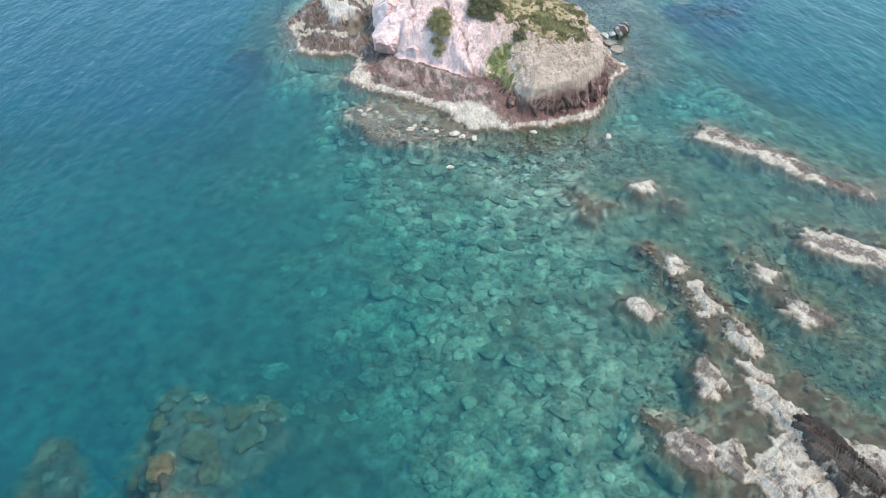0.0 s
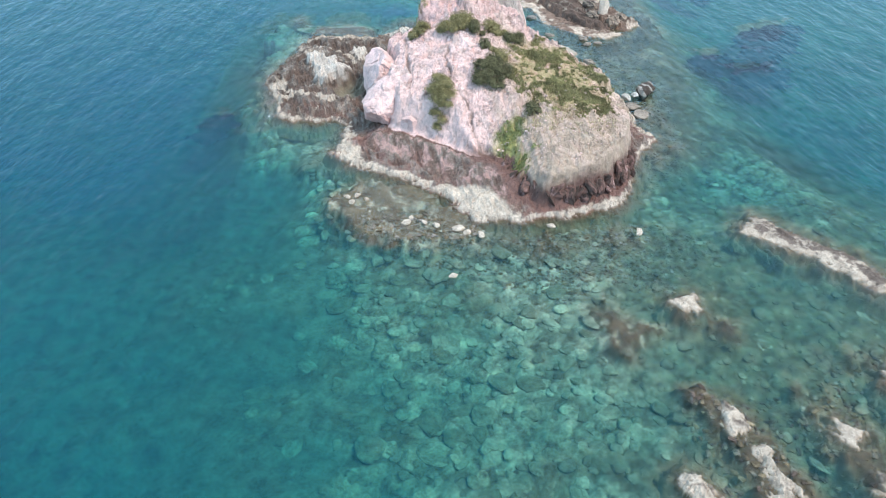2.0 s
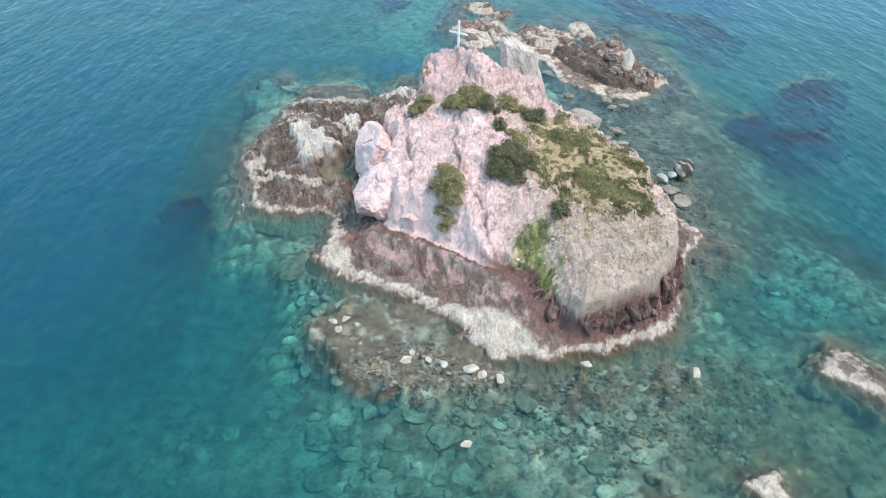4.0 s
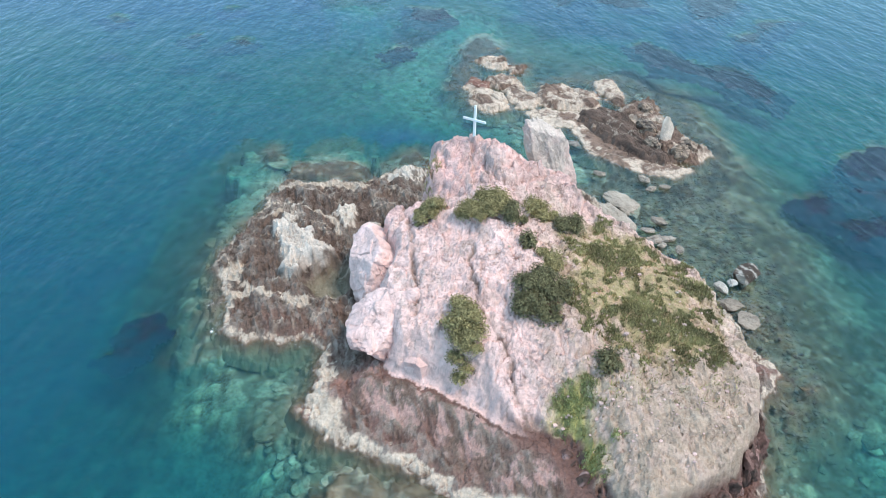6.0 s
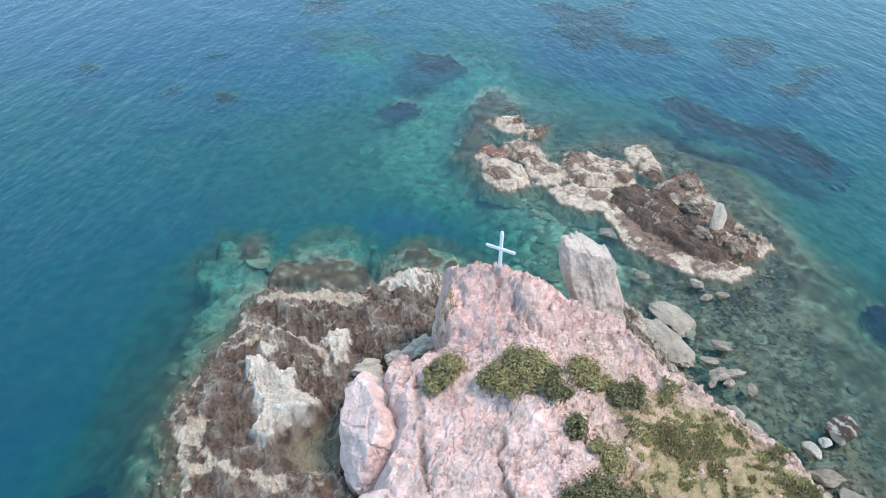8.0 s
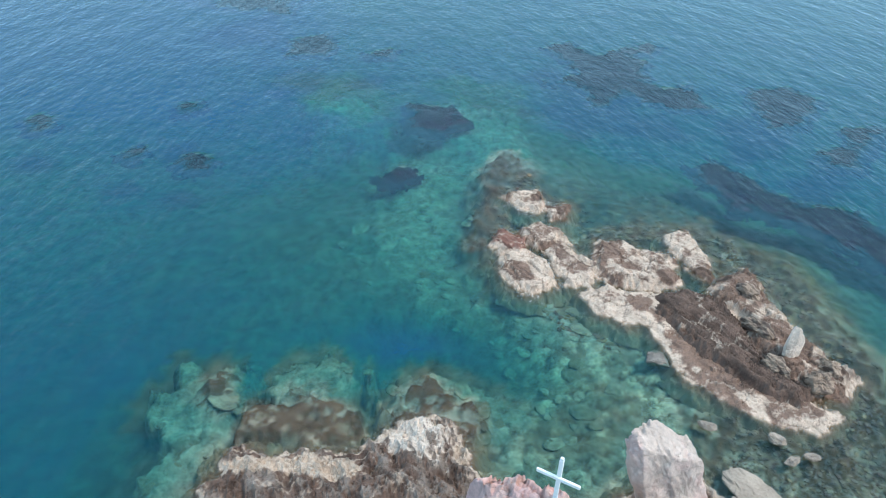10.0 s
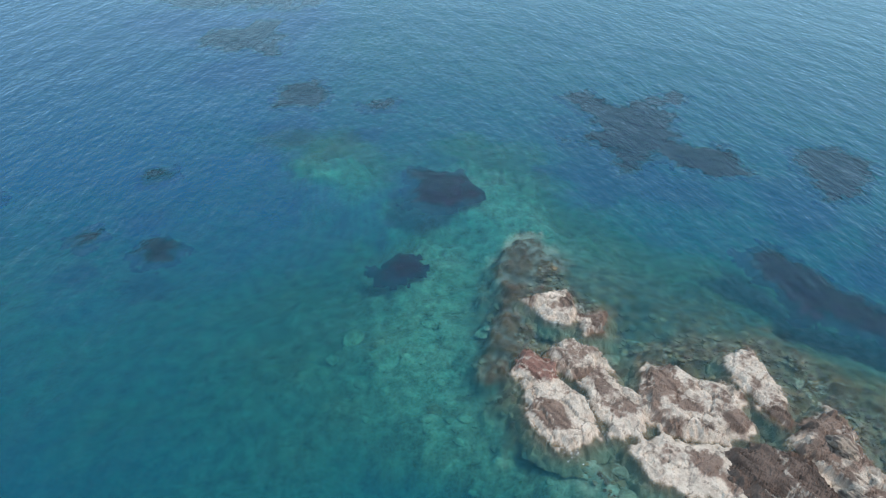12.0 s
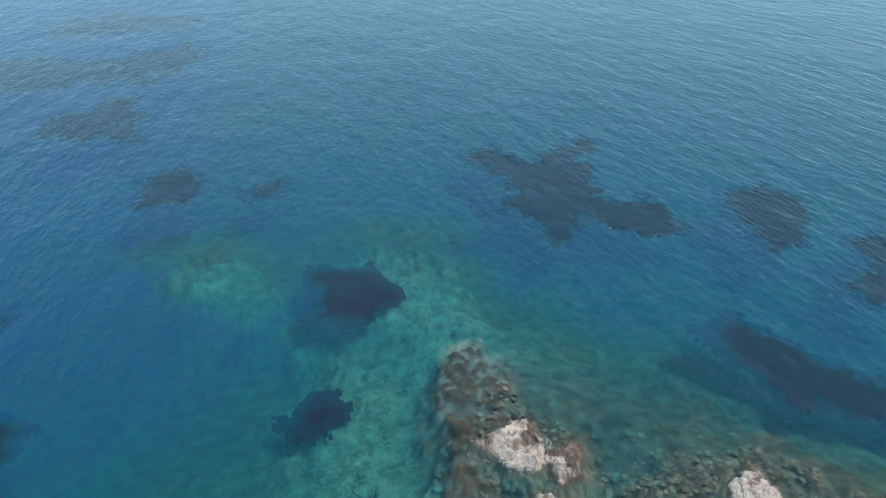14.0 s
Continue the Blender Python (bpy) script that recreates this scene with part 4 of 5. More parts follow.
        tone = 0.42 if poly[0][1] < 40 else 1.0
        c[m] = blend(cc, SAND * ((0.80, 0.95, 1.12) if deep > 2.5 else (0.72, 0.86, 0.90)) * tone * ((0.8 + 0.4 * m3) * ((0.42 + 0.58 * step(98, 112, ay - 0.4 * ax + 3)) if deep > 2.5 else 1.0))[..., None], k1 * (1 - 0.6 * cut))
    # crevices run as darker lines over the shoals
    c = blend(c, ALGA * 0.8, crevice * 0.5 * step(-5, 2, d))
    c = blend(c, ALGA * (1.3, 1.15, 1.0) * (0.6 + 0.8 * n3)[..., None], step(84, 88, y) * step(108, 99, y) * step(3, 6, x) * step(29, 24, x) * step(0.40, 0.54, n2 * 0.7 + n3 * 0.3) * 0.75)
    for k, (poly, deep) in enumerate(LEDGES):
        m = close_to(poly, 4)
        if not m.any():
            continue
        ax, ay, zz, cc, m2, m3 = x[m], y[m], z[m], c[m], n2[m], n3[m]
        lx, ly = ax + 3.0 * (fbm(ax * 0.7, ay * 0.7, 300 + k, 5, 0.65) - 0.5), ay + 3.0 * (fbm(ax * 0.7, ay * 0.7, 340 + k, 5, 0.65) - 0.5)
        e = inside(lx, ly, poly)
        k1 = step(-1.0, 0.5, e)
        rise = -deep - 0.1 + 1.1 * (m2 - 0.5) + 0.35 * (m3 - 0.5) + 0.15 * small[m]
        z[m] = np.where(k1 > 0, np.maximum(zz, zz * (1 - k1) + k1 * rise), zz)
        weed = ALGA * ((0.9, 0.88, 0.88) if poly[0][1] > 76 else (1.4, 1.5, 1.6) if poly[0][1] > 42 else (1.0, 1.0, 1.0))
        c[m] = blend(cc, weed * (0.65 + 0.7 * m3)[..., None], step(0.42, 0.72, k1 * (0.72 + 2.0 * (m2 - 0.5) + 1.4 * (m3 - 0.5))) * 0.95)
    return np.minimum(z, -0.03), c


def apparent(z):
    """Where the bed seems to lie from above: refraction lifts what is under water."""
    return np.where(z < -0.6, -0.6 + 0.58 * (z + 0.6), z)


def spread(lo, hi, inner, outer, reach):
    """Even steps between lo and hi, then ever wider ones out to the horizon."""
    a = list(np.arange(lo, hi + inner / 2, inner))
    s, v, w = inner, hi, lo
    left, right = [], []
    while v < reach:
        s *= outer
        v, w = v + s, w - s
        right.append(v)
        left.append(w)
    return np.array(left[::-1] + a + right)


# ---- sea floor, one sheet out to the horizon ----
gx, gy = np.meshgrid(spread(-14, 30, 0.13, 1.06, 3000), spread(14, 105, 0.13, 1.06, 3000))
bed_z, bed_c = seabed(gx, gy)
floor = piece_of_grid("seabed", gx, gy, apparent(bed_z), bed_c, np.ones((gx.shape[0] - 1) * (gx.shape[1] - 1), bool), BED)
tagged(floor, "pale sandy sea floor with cobbles and brown weed", "seabed", kind="structure")

# ---- the islet ----
ix, iy = np.meshgrid(np.arange(-12.5, 20, 0.06), np.arange(45.5, 78.5, 0.06))
iz, ic, shore, crag_d, out_d = islet(ix, iy)


def eased(a, times):
    for _ in range(times):
        p = np.pad(a, ((1, 1), (1, 1)) + ((0, 0),) * (a.ndim - 2), mode="edge")
        a = (p[:-2, 1:-1] + p[2:, 1:-1] + p[1:-1, :-2] + p[1:-1, 2:] + 2 * p[1:-1, 1:-1]) / 6
    return a


slope_y, slope_x = np.gradient(eased(iz, 3))
wall_like = eased(step(0.9, 1.8, np.hypot(slope_x, slope_y) / 0.06) * step(1.1, 0.6, crag_d), 3)
iz = iz + (eased(iz, 3) - iz) * wall_like
ic = ic + (eased(ic, 2) - ic) * wall_like[..., None]
ic = ic * (0.9 + 0.2 * vnoise(ix * 9, iy * 9, 400) * (1 - wall_like) + 0.1 * wall_like)[..., None]
harsh = (0.30 - 0.10 * step(0, 0.6, crag_d) - 0.16 * step(0.2, -0.2, crag_d) * step(60, 57, iy)) * step(-0.5, 0.25, iz) * (1 - 0.5 * step(-0.5, 0.6, inside(ix, iy, SLAB)) - 0.4 * step(-0.5, 0.6, inside(ix, iy, MEADOW)))
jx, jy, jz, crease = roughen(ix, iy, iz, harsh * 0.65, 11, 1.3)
gz_y, gz_x = np.gradient(iz)
steep = step(0.5, 2.0, np.hypot(gz_x, gz_y) / 0.06) * step(0.0, 0.4, iz)
lump = billow3(ix * 2.2, iy * 2.2, iz * 1.6, 19, 4, 0.6) - 0.4
jx, jy = jx - 0.30 * steep * wall_like * lump * gz_x / np.hypot(gz_x, gz_y + 1e-6), jy - 0.30 * steep * wall_like * lump * gz_y / np.hypot(gz_x + 1e-6, gz_y)
# creases of the crag are tinted brown
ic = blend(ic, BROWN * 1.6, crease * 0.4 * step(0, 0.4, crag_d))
isle = thing("rocky_islet", "small rocky islet of pink and grey stone with grass on top", "islet")
fz, fs, fc, fo = face_mean(iz), face_mean(shore), face_mean(crag_d), face_mean(out_d)
fx, fy = face_mean(ix), face_mean(iy)
seen = fz > -1.0
sheer = (face_mean(np.hypot(gz_x, gz_y)) / 0.06 > 1.5) | (fz < 0.05)
on_slab = (inside(fx, fy, SLAB) > 0) & (fc > 0)
on_green = (inside(fx, fy, MEADOW) > -0.5) & (fc > 0) & ~on_slab
on_crag = (fc > 0) & ~on_slab & ~on_green
on_out = (fo > 0) & (fc <= 0)
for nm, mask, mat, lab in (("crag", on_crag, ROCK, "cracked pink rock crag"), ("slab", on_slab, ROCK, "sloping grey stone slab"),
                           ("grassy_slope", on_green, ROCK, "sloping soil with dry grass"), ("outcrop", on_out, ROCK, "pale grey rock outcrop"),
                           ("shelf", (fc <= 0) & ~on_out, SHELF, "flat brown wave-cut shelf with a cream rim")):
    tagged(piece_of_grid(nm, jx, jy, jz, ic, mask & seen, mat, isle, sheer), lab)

# ---- low reef rocks, each a thing of its own ----
def largest_patch(mask):
    """Of the marked squares of a grid, those of the largest connected patch."""
    rest, best = mask.copy(), np.zeros(mask.shape, bool)
    for _ in range(12):
        if rest.sum() <= best.sum():
            break
        j, i = np.argwhere(rest)[rest.sum() // 2]
        patch = np.zeros(mask.shape, bool)
        patch[j, i] = True
        count = 0
        while patch.sum() > count:
            count = patch.sum()
            for _ in range(4):
                p = np.pad(patch, 1)
                patch = rest & (p[1:-1, 1:-1] | p[:-2, 1:-1] | p[2:, 1:-1] | p[1:-1, :-2] | p[1:-1, 2:])
        rest &= ~patch
        if count > best.sum():
            best = patch
    return best


LABELS = {"far": ("cream and brown rock of the outer reef", "rocks of the outer reef"), "near": ("cream jagged rock in shallow water", "rocks of the near reef"),
          "mid": ("low weedy rock breaking the surface", "rocks of the near reef"), "east": ("long low rock ledge awash in the sea", "rocks of the near reef"),
          "pale": ("small pale rock in the shallows", "rocks of the near reef")}
for k, (nm, spec) in enumerate(REEF.items()):
    xs, ys = [p[0] for p in spec[0]], [p[1] for p in spec[0]]
    rx, ry = np.meshgrid(np.arange(min(xs) - 1.4, max(xs) + 1.4, 0.07), np.arange(min(ys) - 1.4, max(ys) + 1.4, 0.07))
    rz, rc, rd = reef_rock(rx, ry, spec, 500 + 11 * k)
    qx, qy, qz, fold = roughen(rx, ry, rz, 0.12 * step(0.0, 0.3, rz), 31, 1.3)
    # creases of the reef rock are tinted brown
    rc = blend(rc, BROWN, fold * 0.4 * step(-0.1, 0.2, rz))
    lean_y, lean_x = np.gradient(rz)
    soft_face = (face_mean(np.hypot(lean_x, lean_y)) / 0.07 > 1.3) | (face_mean(rz) < 0.08)
    ob = piece_of_grid("reef_rock", qx, qy, qz, rc, largest_patch((face_mean(rz) > -0.9).reshape(rz.shape[0] - 1, -1)).ravel(), SHELF, None, soft_face)
    lab, grp = LABELS[nm.split("_")[0]]
    if spec[3] > 1:
        lab = "dark brown ribbed rock in the sea"
    tagged(ob, lab, "rock", grp)


# ---- loose rocks: unit stones, cut by planes ----
def stone_shape(seed, subdiv=2, planes=14, rough=0.05, flat=0.0):
    bm = bmesh.new()
    bmesh.ops.create_icosphere(bm, subdivisions=subdiv, radius=1)
    v = np.array([p.co[:] for p in bm.verts])
    f = np.array([[q.index for q in t.verts] for t in bm.faces])
    bm.free()
    r = np.random.RandomState(seed)
    nrm = r.normal(size=(planes, 3))
    nrm /= np.linalg.norm(nrm, axis=1)[:, None]
    off = r.uniform(0.60, 0.95, planes)
    reach = np.where(v @ nrm.T > 0.05, off / np.maximum(v @ nrm.T, 0.05), 9).min(1)
    reach = np.minimum(reach, 1.15)
    wob = fbm(v[:, 0] * 2.3 + 5 + seed, v[:, 1] * 2.3 + v[:, 2] * 1.7, seed, 4, 0.6) - 0.5
    return v * (reach + rough * 4 * wob)[:, None], f


def tinted(n, v, base, seed):
    k = fbm(v[:, 0] * 2 + seed, v[:, 1] * 2 + v[:, 2], seed, 4)
    return np.asarray(base) * (0.75 + 0.5 * k)[:, None]


def loose_rock(name, label, at, size, turn, colour, seed, subdiv=3, planes=14, rough=0.05, group="", second=None):
    v, f = stone_shape(seed, subdiv, planes, rough)
    c = tinted(0, v, colour, seed)
    if second is not None:
        band = step(0.52, 0.60, fbm(v[:, 0] * 6.0 + v[:, 2] * 2.0 + seed, v[:, 1] * 1.3 - v[:, 2], seed + 3, 4, 0.6))
        c = blend(c, second, band)
    ob = new(name, mesh_of(name, v * np.asarray(size), f, ROCK, c, False))
    ob.matrix_world = pose(*at, 0, 0, turn)
    return tagged(ob, label, "rock", group)


def ground_at(x, y):
    return float(islet(np.array([[x]], float), np.array([[y]], float))[0][0, 0])


# the pale pinnacle behind the summit
pv, pf = stone_shape(44, 6, 11, 0.03)
pv = pv * (1.3, 1.35, 4.3)
pv[:, 2] = np.minimum(pv[:, 2], 2.9 - 0.42 * pv[:, 0])
pv[:, 0] -= 0.31 * pv[:, 2]
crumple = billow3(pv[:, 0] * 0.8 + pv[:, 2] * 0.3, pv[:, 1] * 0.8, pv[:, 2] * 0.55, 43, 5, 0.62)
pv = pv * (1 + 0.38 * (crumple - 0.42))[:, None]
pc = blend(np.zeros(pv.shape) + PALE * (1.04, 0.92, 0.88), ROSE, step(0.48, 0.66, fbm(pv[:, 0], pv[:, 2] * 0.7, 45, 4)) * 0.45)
# deep folds of the pinnacle turn a darker grey
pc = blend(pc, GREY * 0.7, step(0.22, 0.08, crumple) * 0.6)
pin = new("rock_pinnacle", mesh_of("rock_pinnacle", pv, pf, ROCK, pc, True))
pin.location = (9.6, 69.4, 4.2)
tagged(pin, "pale grey rock pinnacle standing behind the summit", "rock")


# two great rounded bosses on the west side of the crag
for k, (at, size, turn) in enumerate((((-0.70, 62.7, 2.15), (1.65, 2.65, 2.15), 12), ((-0.05, 58.2, 1.95), (2.15, 2.15, 2.25), -20), ((1.55, 56.0, 1.55), (1.2, 1.15, 1.35), 30))):
    dv, df = stone_shape(161 + k, 6, 16, 0.03)
    dv = dv * np.asarray(size)
    fold = billow3(dv[:, 0] * 0.7, dv[:, 1] * 0.7, dv[:, 2] * 0.7, 171 + k, 5, 0.6)
    split = blocks(dv[:, 0] * 1.1 + 0.4 * dv[:, 2], dv[:, 1] * 1.0 + 0.5 * dv[:, 2], 175 + k)
    dv = dv * (1 + 0.20 * (fold - 0.4) + 0.07 * split)[:, None]
    dn = fbm(dv[:, 0] * 0.9 + 4 * k, dv[:, 1] * 0.9 + dv[:, 2] * 0.8, 181, 5, 0.6)
    dc = blend(np.zeros(dv.shape) + PINK * 1.06, ROSE, step(0.52, 0.70, dn) * 0.6)
    # rust-brown towards the bottom of each boss
    dc = blend(dc, RUST * 0.8, step(-0.5, -1.2, dv[:, 2] + 1.2 * (dn - 0.5)) * 0.8)
    boss = new("boss", mesh_of("boss", dv, df, ROCK, dc, False))
    boss.matrix_world = pose(*at, 0, 0, turn)
    boss.parent = isle
    tagged(boss, "rounded pale pink boss of rock")


# angular maroon blocks that crop out along the low cliff
CLIFF = [(3.4, 53.2), (4.4, 52.2), (5.4, 51.7), (6.6, 51.2), (7.2, 50.5), (7.6, 49.5), (8.3, 48.4), (9.6, 47.6), (11.0, 47.7), (12.6, 48.3), (14.2, 49.3), (15.4, 50.9), (16.1, 52.6)]
r = np.random.RandomState(191)
for k, t in enumerate(np.linspace(0, len(CLIFF) - 1.01, 120)):
    i = int(t)
    cx = CLIFF[i][0] + (t - i) * (CLIFF[i + 1][0] - CLIFF[i][0]) + r.normal(0, 0.12)
    cy = CLIFF[i][1] + (t - i) * (CLIFF[i + 1][1] - CLIFF[i][1]) + r.normal(0, 0.12) + 0.40
    bv, bf = stone_shape(192 + k, 3, 4, 0.2)
    bv = bv * (r.uniform(0.14, 0.32), r.uniform(0.2, 0.42), r.uniform(0.3, 0.75))
    bn = fbm(bv[:, 0] * 4 + k, bv[:, 1] * 4 + bv[:, 2] * 0.8, 193, 4, 0.6)
    bc = blend(np.zeros(bv.shape) + RUST * r.uniform(0.35, 0.9), ROSE * 0.75, step(0.55, 0.70, bn) * r.uniform(0.0, 0.8))
    block = new("cliff_block", mesh_of("cliff_block", bv, bf, ROCK, blend(bc, BROWN * 0.5, step(0.48, 0.34, bn) * 0.8), False))
    high = 0.55 + r.uniform(-0.1, 0.75) * float(step(5, 9, cx))
    block.matrix_world = pose(cx, cy, high, r.uniform(-35, 15), r.uniform(-40, 40), r.uniform(-70, 70))
    block.parent = isle


STONES = (
    (-2.7, 49.3, 0.28), (-2.1, 49.5, 0.30), (-2.4, 48.7, 0.32), (-1.5, 49.0, 0.2), (1.0, 46.5, 0.36), (1.3, 47.0, 0.22), (2.1, 46.5, 0.28),
    (2.8, 46.2, 0.3), (4.1, 45.9, 0.4), (4.6, 45.5, 0.33), (5.4, 45.2, 0.3), (9.7, 46.1, 0.3), (3.6, 41.5, 0.3), (14.9, 45.4, 0.35),
)
for k, (x, y, r) in enumerate(STONES):
    loose_rock("stone", "small whitish stone lying awash on the weedy ledge", (x, y, 0.02), (r * 0.9, r * 0.6, r * 0.4), 47 * k, CREAM * 1.12, 60 + k, 3, 7, 0.12, "white stones on the ledge")
loose_rock("boulder", "dark boulder with white bands in the shallows", (20.28, 64.00, 0.25), (0.85, 0.62, 0.68), 35, BROWN * 0.7, 81, 5, 12, 0.05, "", GREY)
loose_rock("boulder", "pale flat rock in the shallows", (19.09, 60.49, 0.02), (0.55, 0.7, 0.2), -30, CREAM * 0.58, 82, 4, 8, 0.12)
loose_rock("boulder", "pale flat rock in the shallows", (18.46, 61.69, 0.04), (0.7, 0.4, 0.22), -8, CREAM * 0.5, 83, 4, 8, 0.12)
loose_rock("boulder", "small white rock beside a dark boulder", (19.26, 63.49, 0.1), (0.3, 0.26, 0.24), 20, PALE * 0.8, 84)
loose_rock("boulder", "small grey rock at the water's edge", (18.49, 63.17, 0.08), (0.3, 0.5, 0.26), 20, GREY, 85)
for k, (x, y, r) in enumerate(((17.0, 70.0, 0.38), (16.0, 68.9, 0.33), (16.2, 68.0, 0.45), (16.9, 68.0, 0.38), (16.4, 67.4, 0.28), (15.6, 67.5, 0.3), (17.3, 66.8, 0.3), (15.8, 65.1, 0.5), (16.3, 64.1, 0.55), (17.4, 75.3, 0.4), (14.5, 76.3, 0.3),
                               (18.6, 74.3, 0.25), (17.6, 74.1, 0.28), (17.1, 59.6, 0.35), (17.4, 58.9, 0.3))):
    loose_rock("boulder", "pale slab of fallen rock at the shore", (x, y, 0.1), (r * 1.35, r * 0.8, r * 0.5), -35 + 19 * k, CREAM * (0.55 + 0.06 * (k % 5)), 90 + k, 4, 7, 0.14, "fallen slabs", GREY * 0.6)
for k, (x, y, r) in enumerate(((-1.5, 67.7, 0.72), (1.1, 68.7, 0.95), (-0.1, 68.1, 0.5), (-0.4, 67.2, 0.4), (0.3, 66.9, 0.55), (-1.9, 66.6, 0.35), (-0.9, 67.0, 0.35), (0.6, 67.6, 0.45), (-0.2, 66.5, 0.4))):
    loose_rock("boulder", "blue-grey boulder wedged in the gully", (x, y, ground_at(x, y) + r * 0.3), (r, r * 0.8, r * 0.7), 40 * k, GREY * (1.0, 0.93, 0.90), 110 + k, 4, 7, 0.18, "boulders in the gully")
tip_v, tip_f = stone_shape(139, 5, 18, 0.04)
narrow = 1 - 0.18 * (tip_v[:, 2:] + 1) / 2
tip_v = np.c_[tip_v[:, :2] * narrow * (0.72, 0.70), tip_v[:, 2] * 1.75] * 0.8 * (1 + 0.16 * (billow3(tip_v[:, 0] * 1.6, tip_v[:, 1] * 1.6, tip_v[:, 2] * 2, 138, 4) - 0.4))[:, None]
white_tip = new("pointed_rock", mesh_of("pointed_rock", tip_v, tip_f, ROCK, tinted(0, tip_v, CREAM * (1.45, 1.45, 1.48), 3), False))
white_tip.matrix_world = pose(20.4, 80.73, 0.9, 0, 0, 15)
tagged(white_tip, "white pointed rock standing on the outer reef", "rock")
for k, (x, y, sx_, sy_, sz_) in enumerate(((19.5, 82.8, 0.5, 1.2, 0.7), (19.1, 79.6, 0.55, 1.1, 0.8), (21.0, 78.6, 0.7, 0.8, 0.7), (20.4, 85.9, 0.6, 1.0, 0.6), (22.0, 79.6, 0.6, 0.7, 0.6))):
    loose_rock("ribbed_rock", "grey ribbed rock standing on the outer reef", (x, y, 0.55), (sx_ * 0.8, sy_ * 0.8, sz_ * 0.8), 25, CREAM * (0.62, 0.56, 0.52), 140 + k, 4, 8, 0.2, "ribbed rocks", BROWN)
loose_rock("boulder", "round weedy boulder beside the outer reef", (13.48, 81.14, -0.1), (0.75, 0.7, 0.3), 0, GREY * 0.45, 151, 4, 14, 0.1)
loose_rock("boulder", "pale rock between the islet and the outer reef", (15.2, 72.3, 0.0), (0.85, 1.5, 0.30), 20, CREAM * 0.7, 152, 4, 6, 0.2)
loose_rock("boulder", "pale rock between the islet and the outer reef", (14.3, 70.4, 0.1), (0.8, 1.7, 0.38), 10, CREAM * 0.7, 154, 4, 6, 0.2)

# ---- boulders on the sea floor ----
rng = np.random.RandomState(7)
BOULDER = [stone_shape(200 + k, 2, 6, 0.12) for k in range(6)]
BROKEN = [stone_shape(220 + k, 3, 6, 0.13) for k in range(6)]
cell_x, cell_y = np.meshgrid(np.arange(-15, 33, 0.58), np.arange(13, 100, 0.58))
cand = np.c_[cell_x.ravel(), cell_y.ravel()] + rng.uniform(-0.36, 0.36, (cell_x.size, 2))
cz, cc = seabed(cand[:, 0], cand[:, 1])
dens = 0.25 + 0.75 * step(0.40, 0.56, fbm(cand[:, 0] * 0.2 + 5, cand[:, 1] * 0.2, 251, 3) + 0.3 * step(-5, 5, inside(cand[:, 0], cand[:, 1], SHALLOW)))
dens = dens * np.where(cz < -2.9, 0.45, 1.0) * np.where(cand[:, 1] > 72, 0.3, 1.0)
clear_of = (islet(cand[:, 0], cand[:, 1])[2] < -0.8) & ((cand[:, 0] > -5.5) | (cand[:, 1] > 70) | (cand[:, 1] < 46))
pick = (rng.uniform(size=len(cand)) < dens * 0.8) & clear_of & (cz < -0.5) & (cz > -4.0)
spots, local = np.c_[cand, apparent(cz)][pick], cc[pick]
radius = np.exp(rng.normal(-1.38, 0.42, len(spots))).clip(0.12, 0.72)
radius = radius * (1 - 0.42 * step(10, 15, spots[:, 0]))
order = np.argsort(-radius)
spots, radius, local = spots[order], radius[order], local[order]
tones = rng.uniform(0.75, 1.35, len(spots))
turns = rng.uniform(0, 6.28, len(spots))
single = 260
joined_v, joined_f, joined_c, base = [], [], [], 0
unit = []
for k, (v, f) in enumerate(BROKEN):
    unit.append(mesh_of("boulder", v, f, BED, tinted(0, v, (SAND * (0.9, 0.9, 0.86), SAND * (0.62, 0.60, 0.54), SAND * (0.78, 0.78, 0.74))[k % 3], k), True))
for i, ((x, y, z), r) in enumerate(zip(spots, radius)):
    if i < single:
        ob = new("sunken_boulder", unit[i % 6])
        ob.matrix_world = Matrix.LocRotScale((x, y, z - 0.05 * r), Euler((0, 0, turns[i])), (r * 1.2, r * 0.9, r * 0.30))
        tagged(ob, "rounded pale boulder lying on the sea floor", "boulder", "boulders on the sea floor")
    else:
        v, f = BOULDER[i % 6]
        cs, sn = math.cos(turns[i]), math.sin(turns[i])
        q = np.c_[(v[:, 0] * cs * 1.15 - v[:, 1] * sn) * r + x, (v[:, 0] * sn * 1.15 + v[:, 1] * cs) * r + y, v[:, 2] * r * 0.30 + z - 0.06 * r]
        joined_v.append(q)
        joined_f.append(f + base)
        joined_c.append(np.tile((0.75 * local[i] + 0.25 * SAND * 0.8) * tones[i], (len(v), 1)))
        base += len(v)
rubble = new("sunken_cobbles", mesh_of("sunken_cobbles", np.concatenate(joined_v), np.concatenate(joined_f), BED, np.concatenate(joined_c), True))
tagged(rubble, "pale cobbles strewn over the sea floor", "cobbles", kind="stuff")

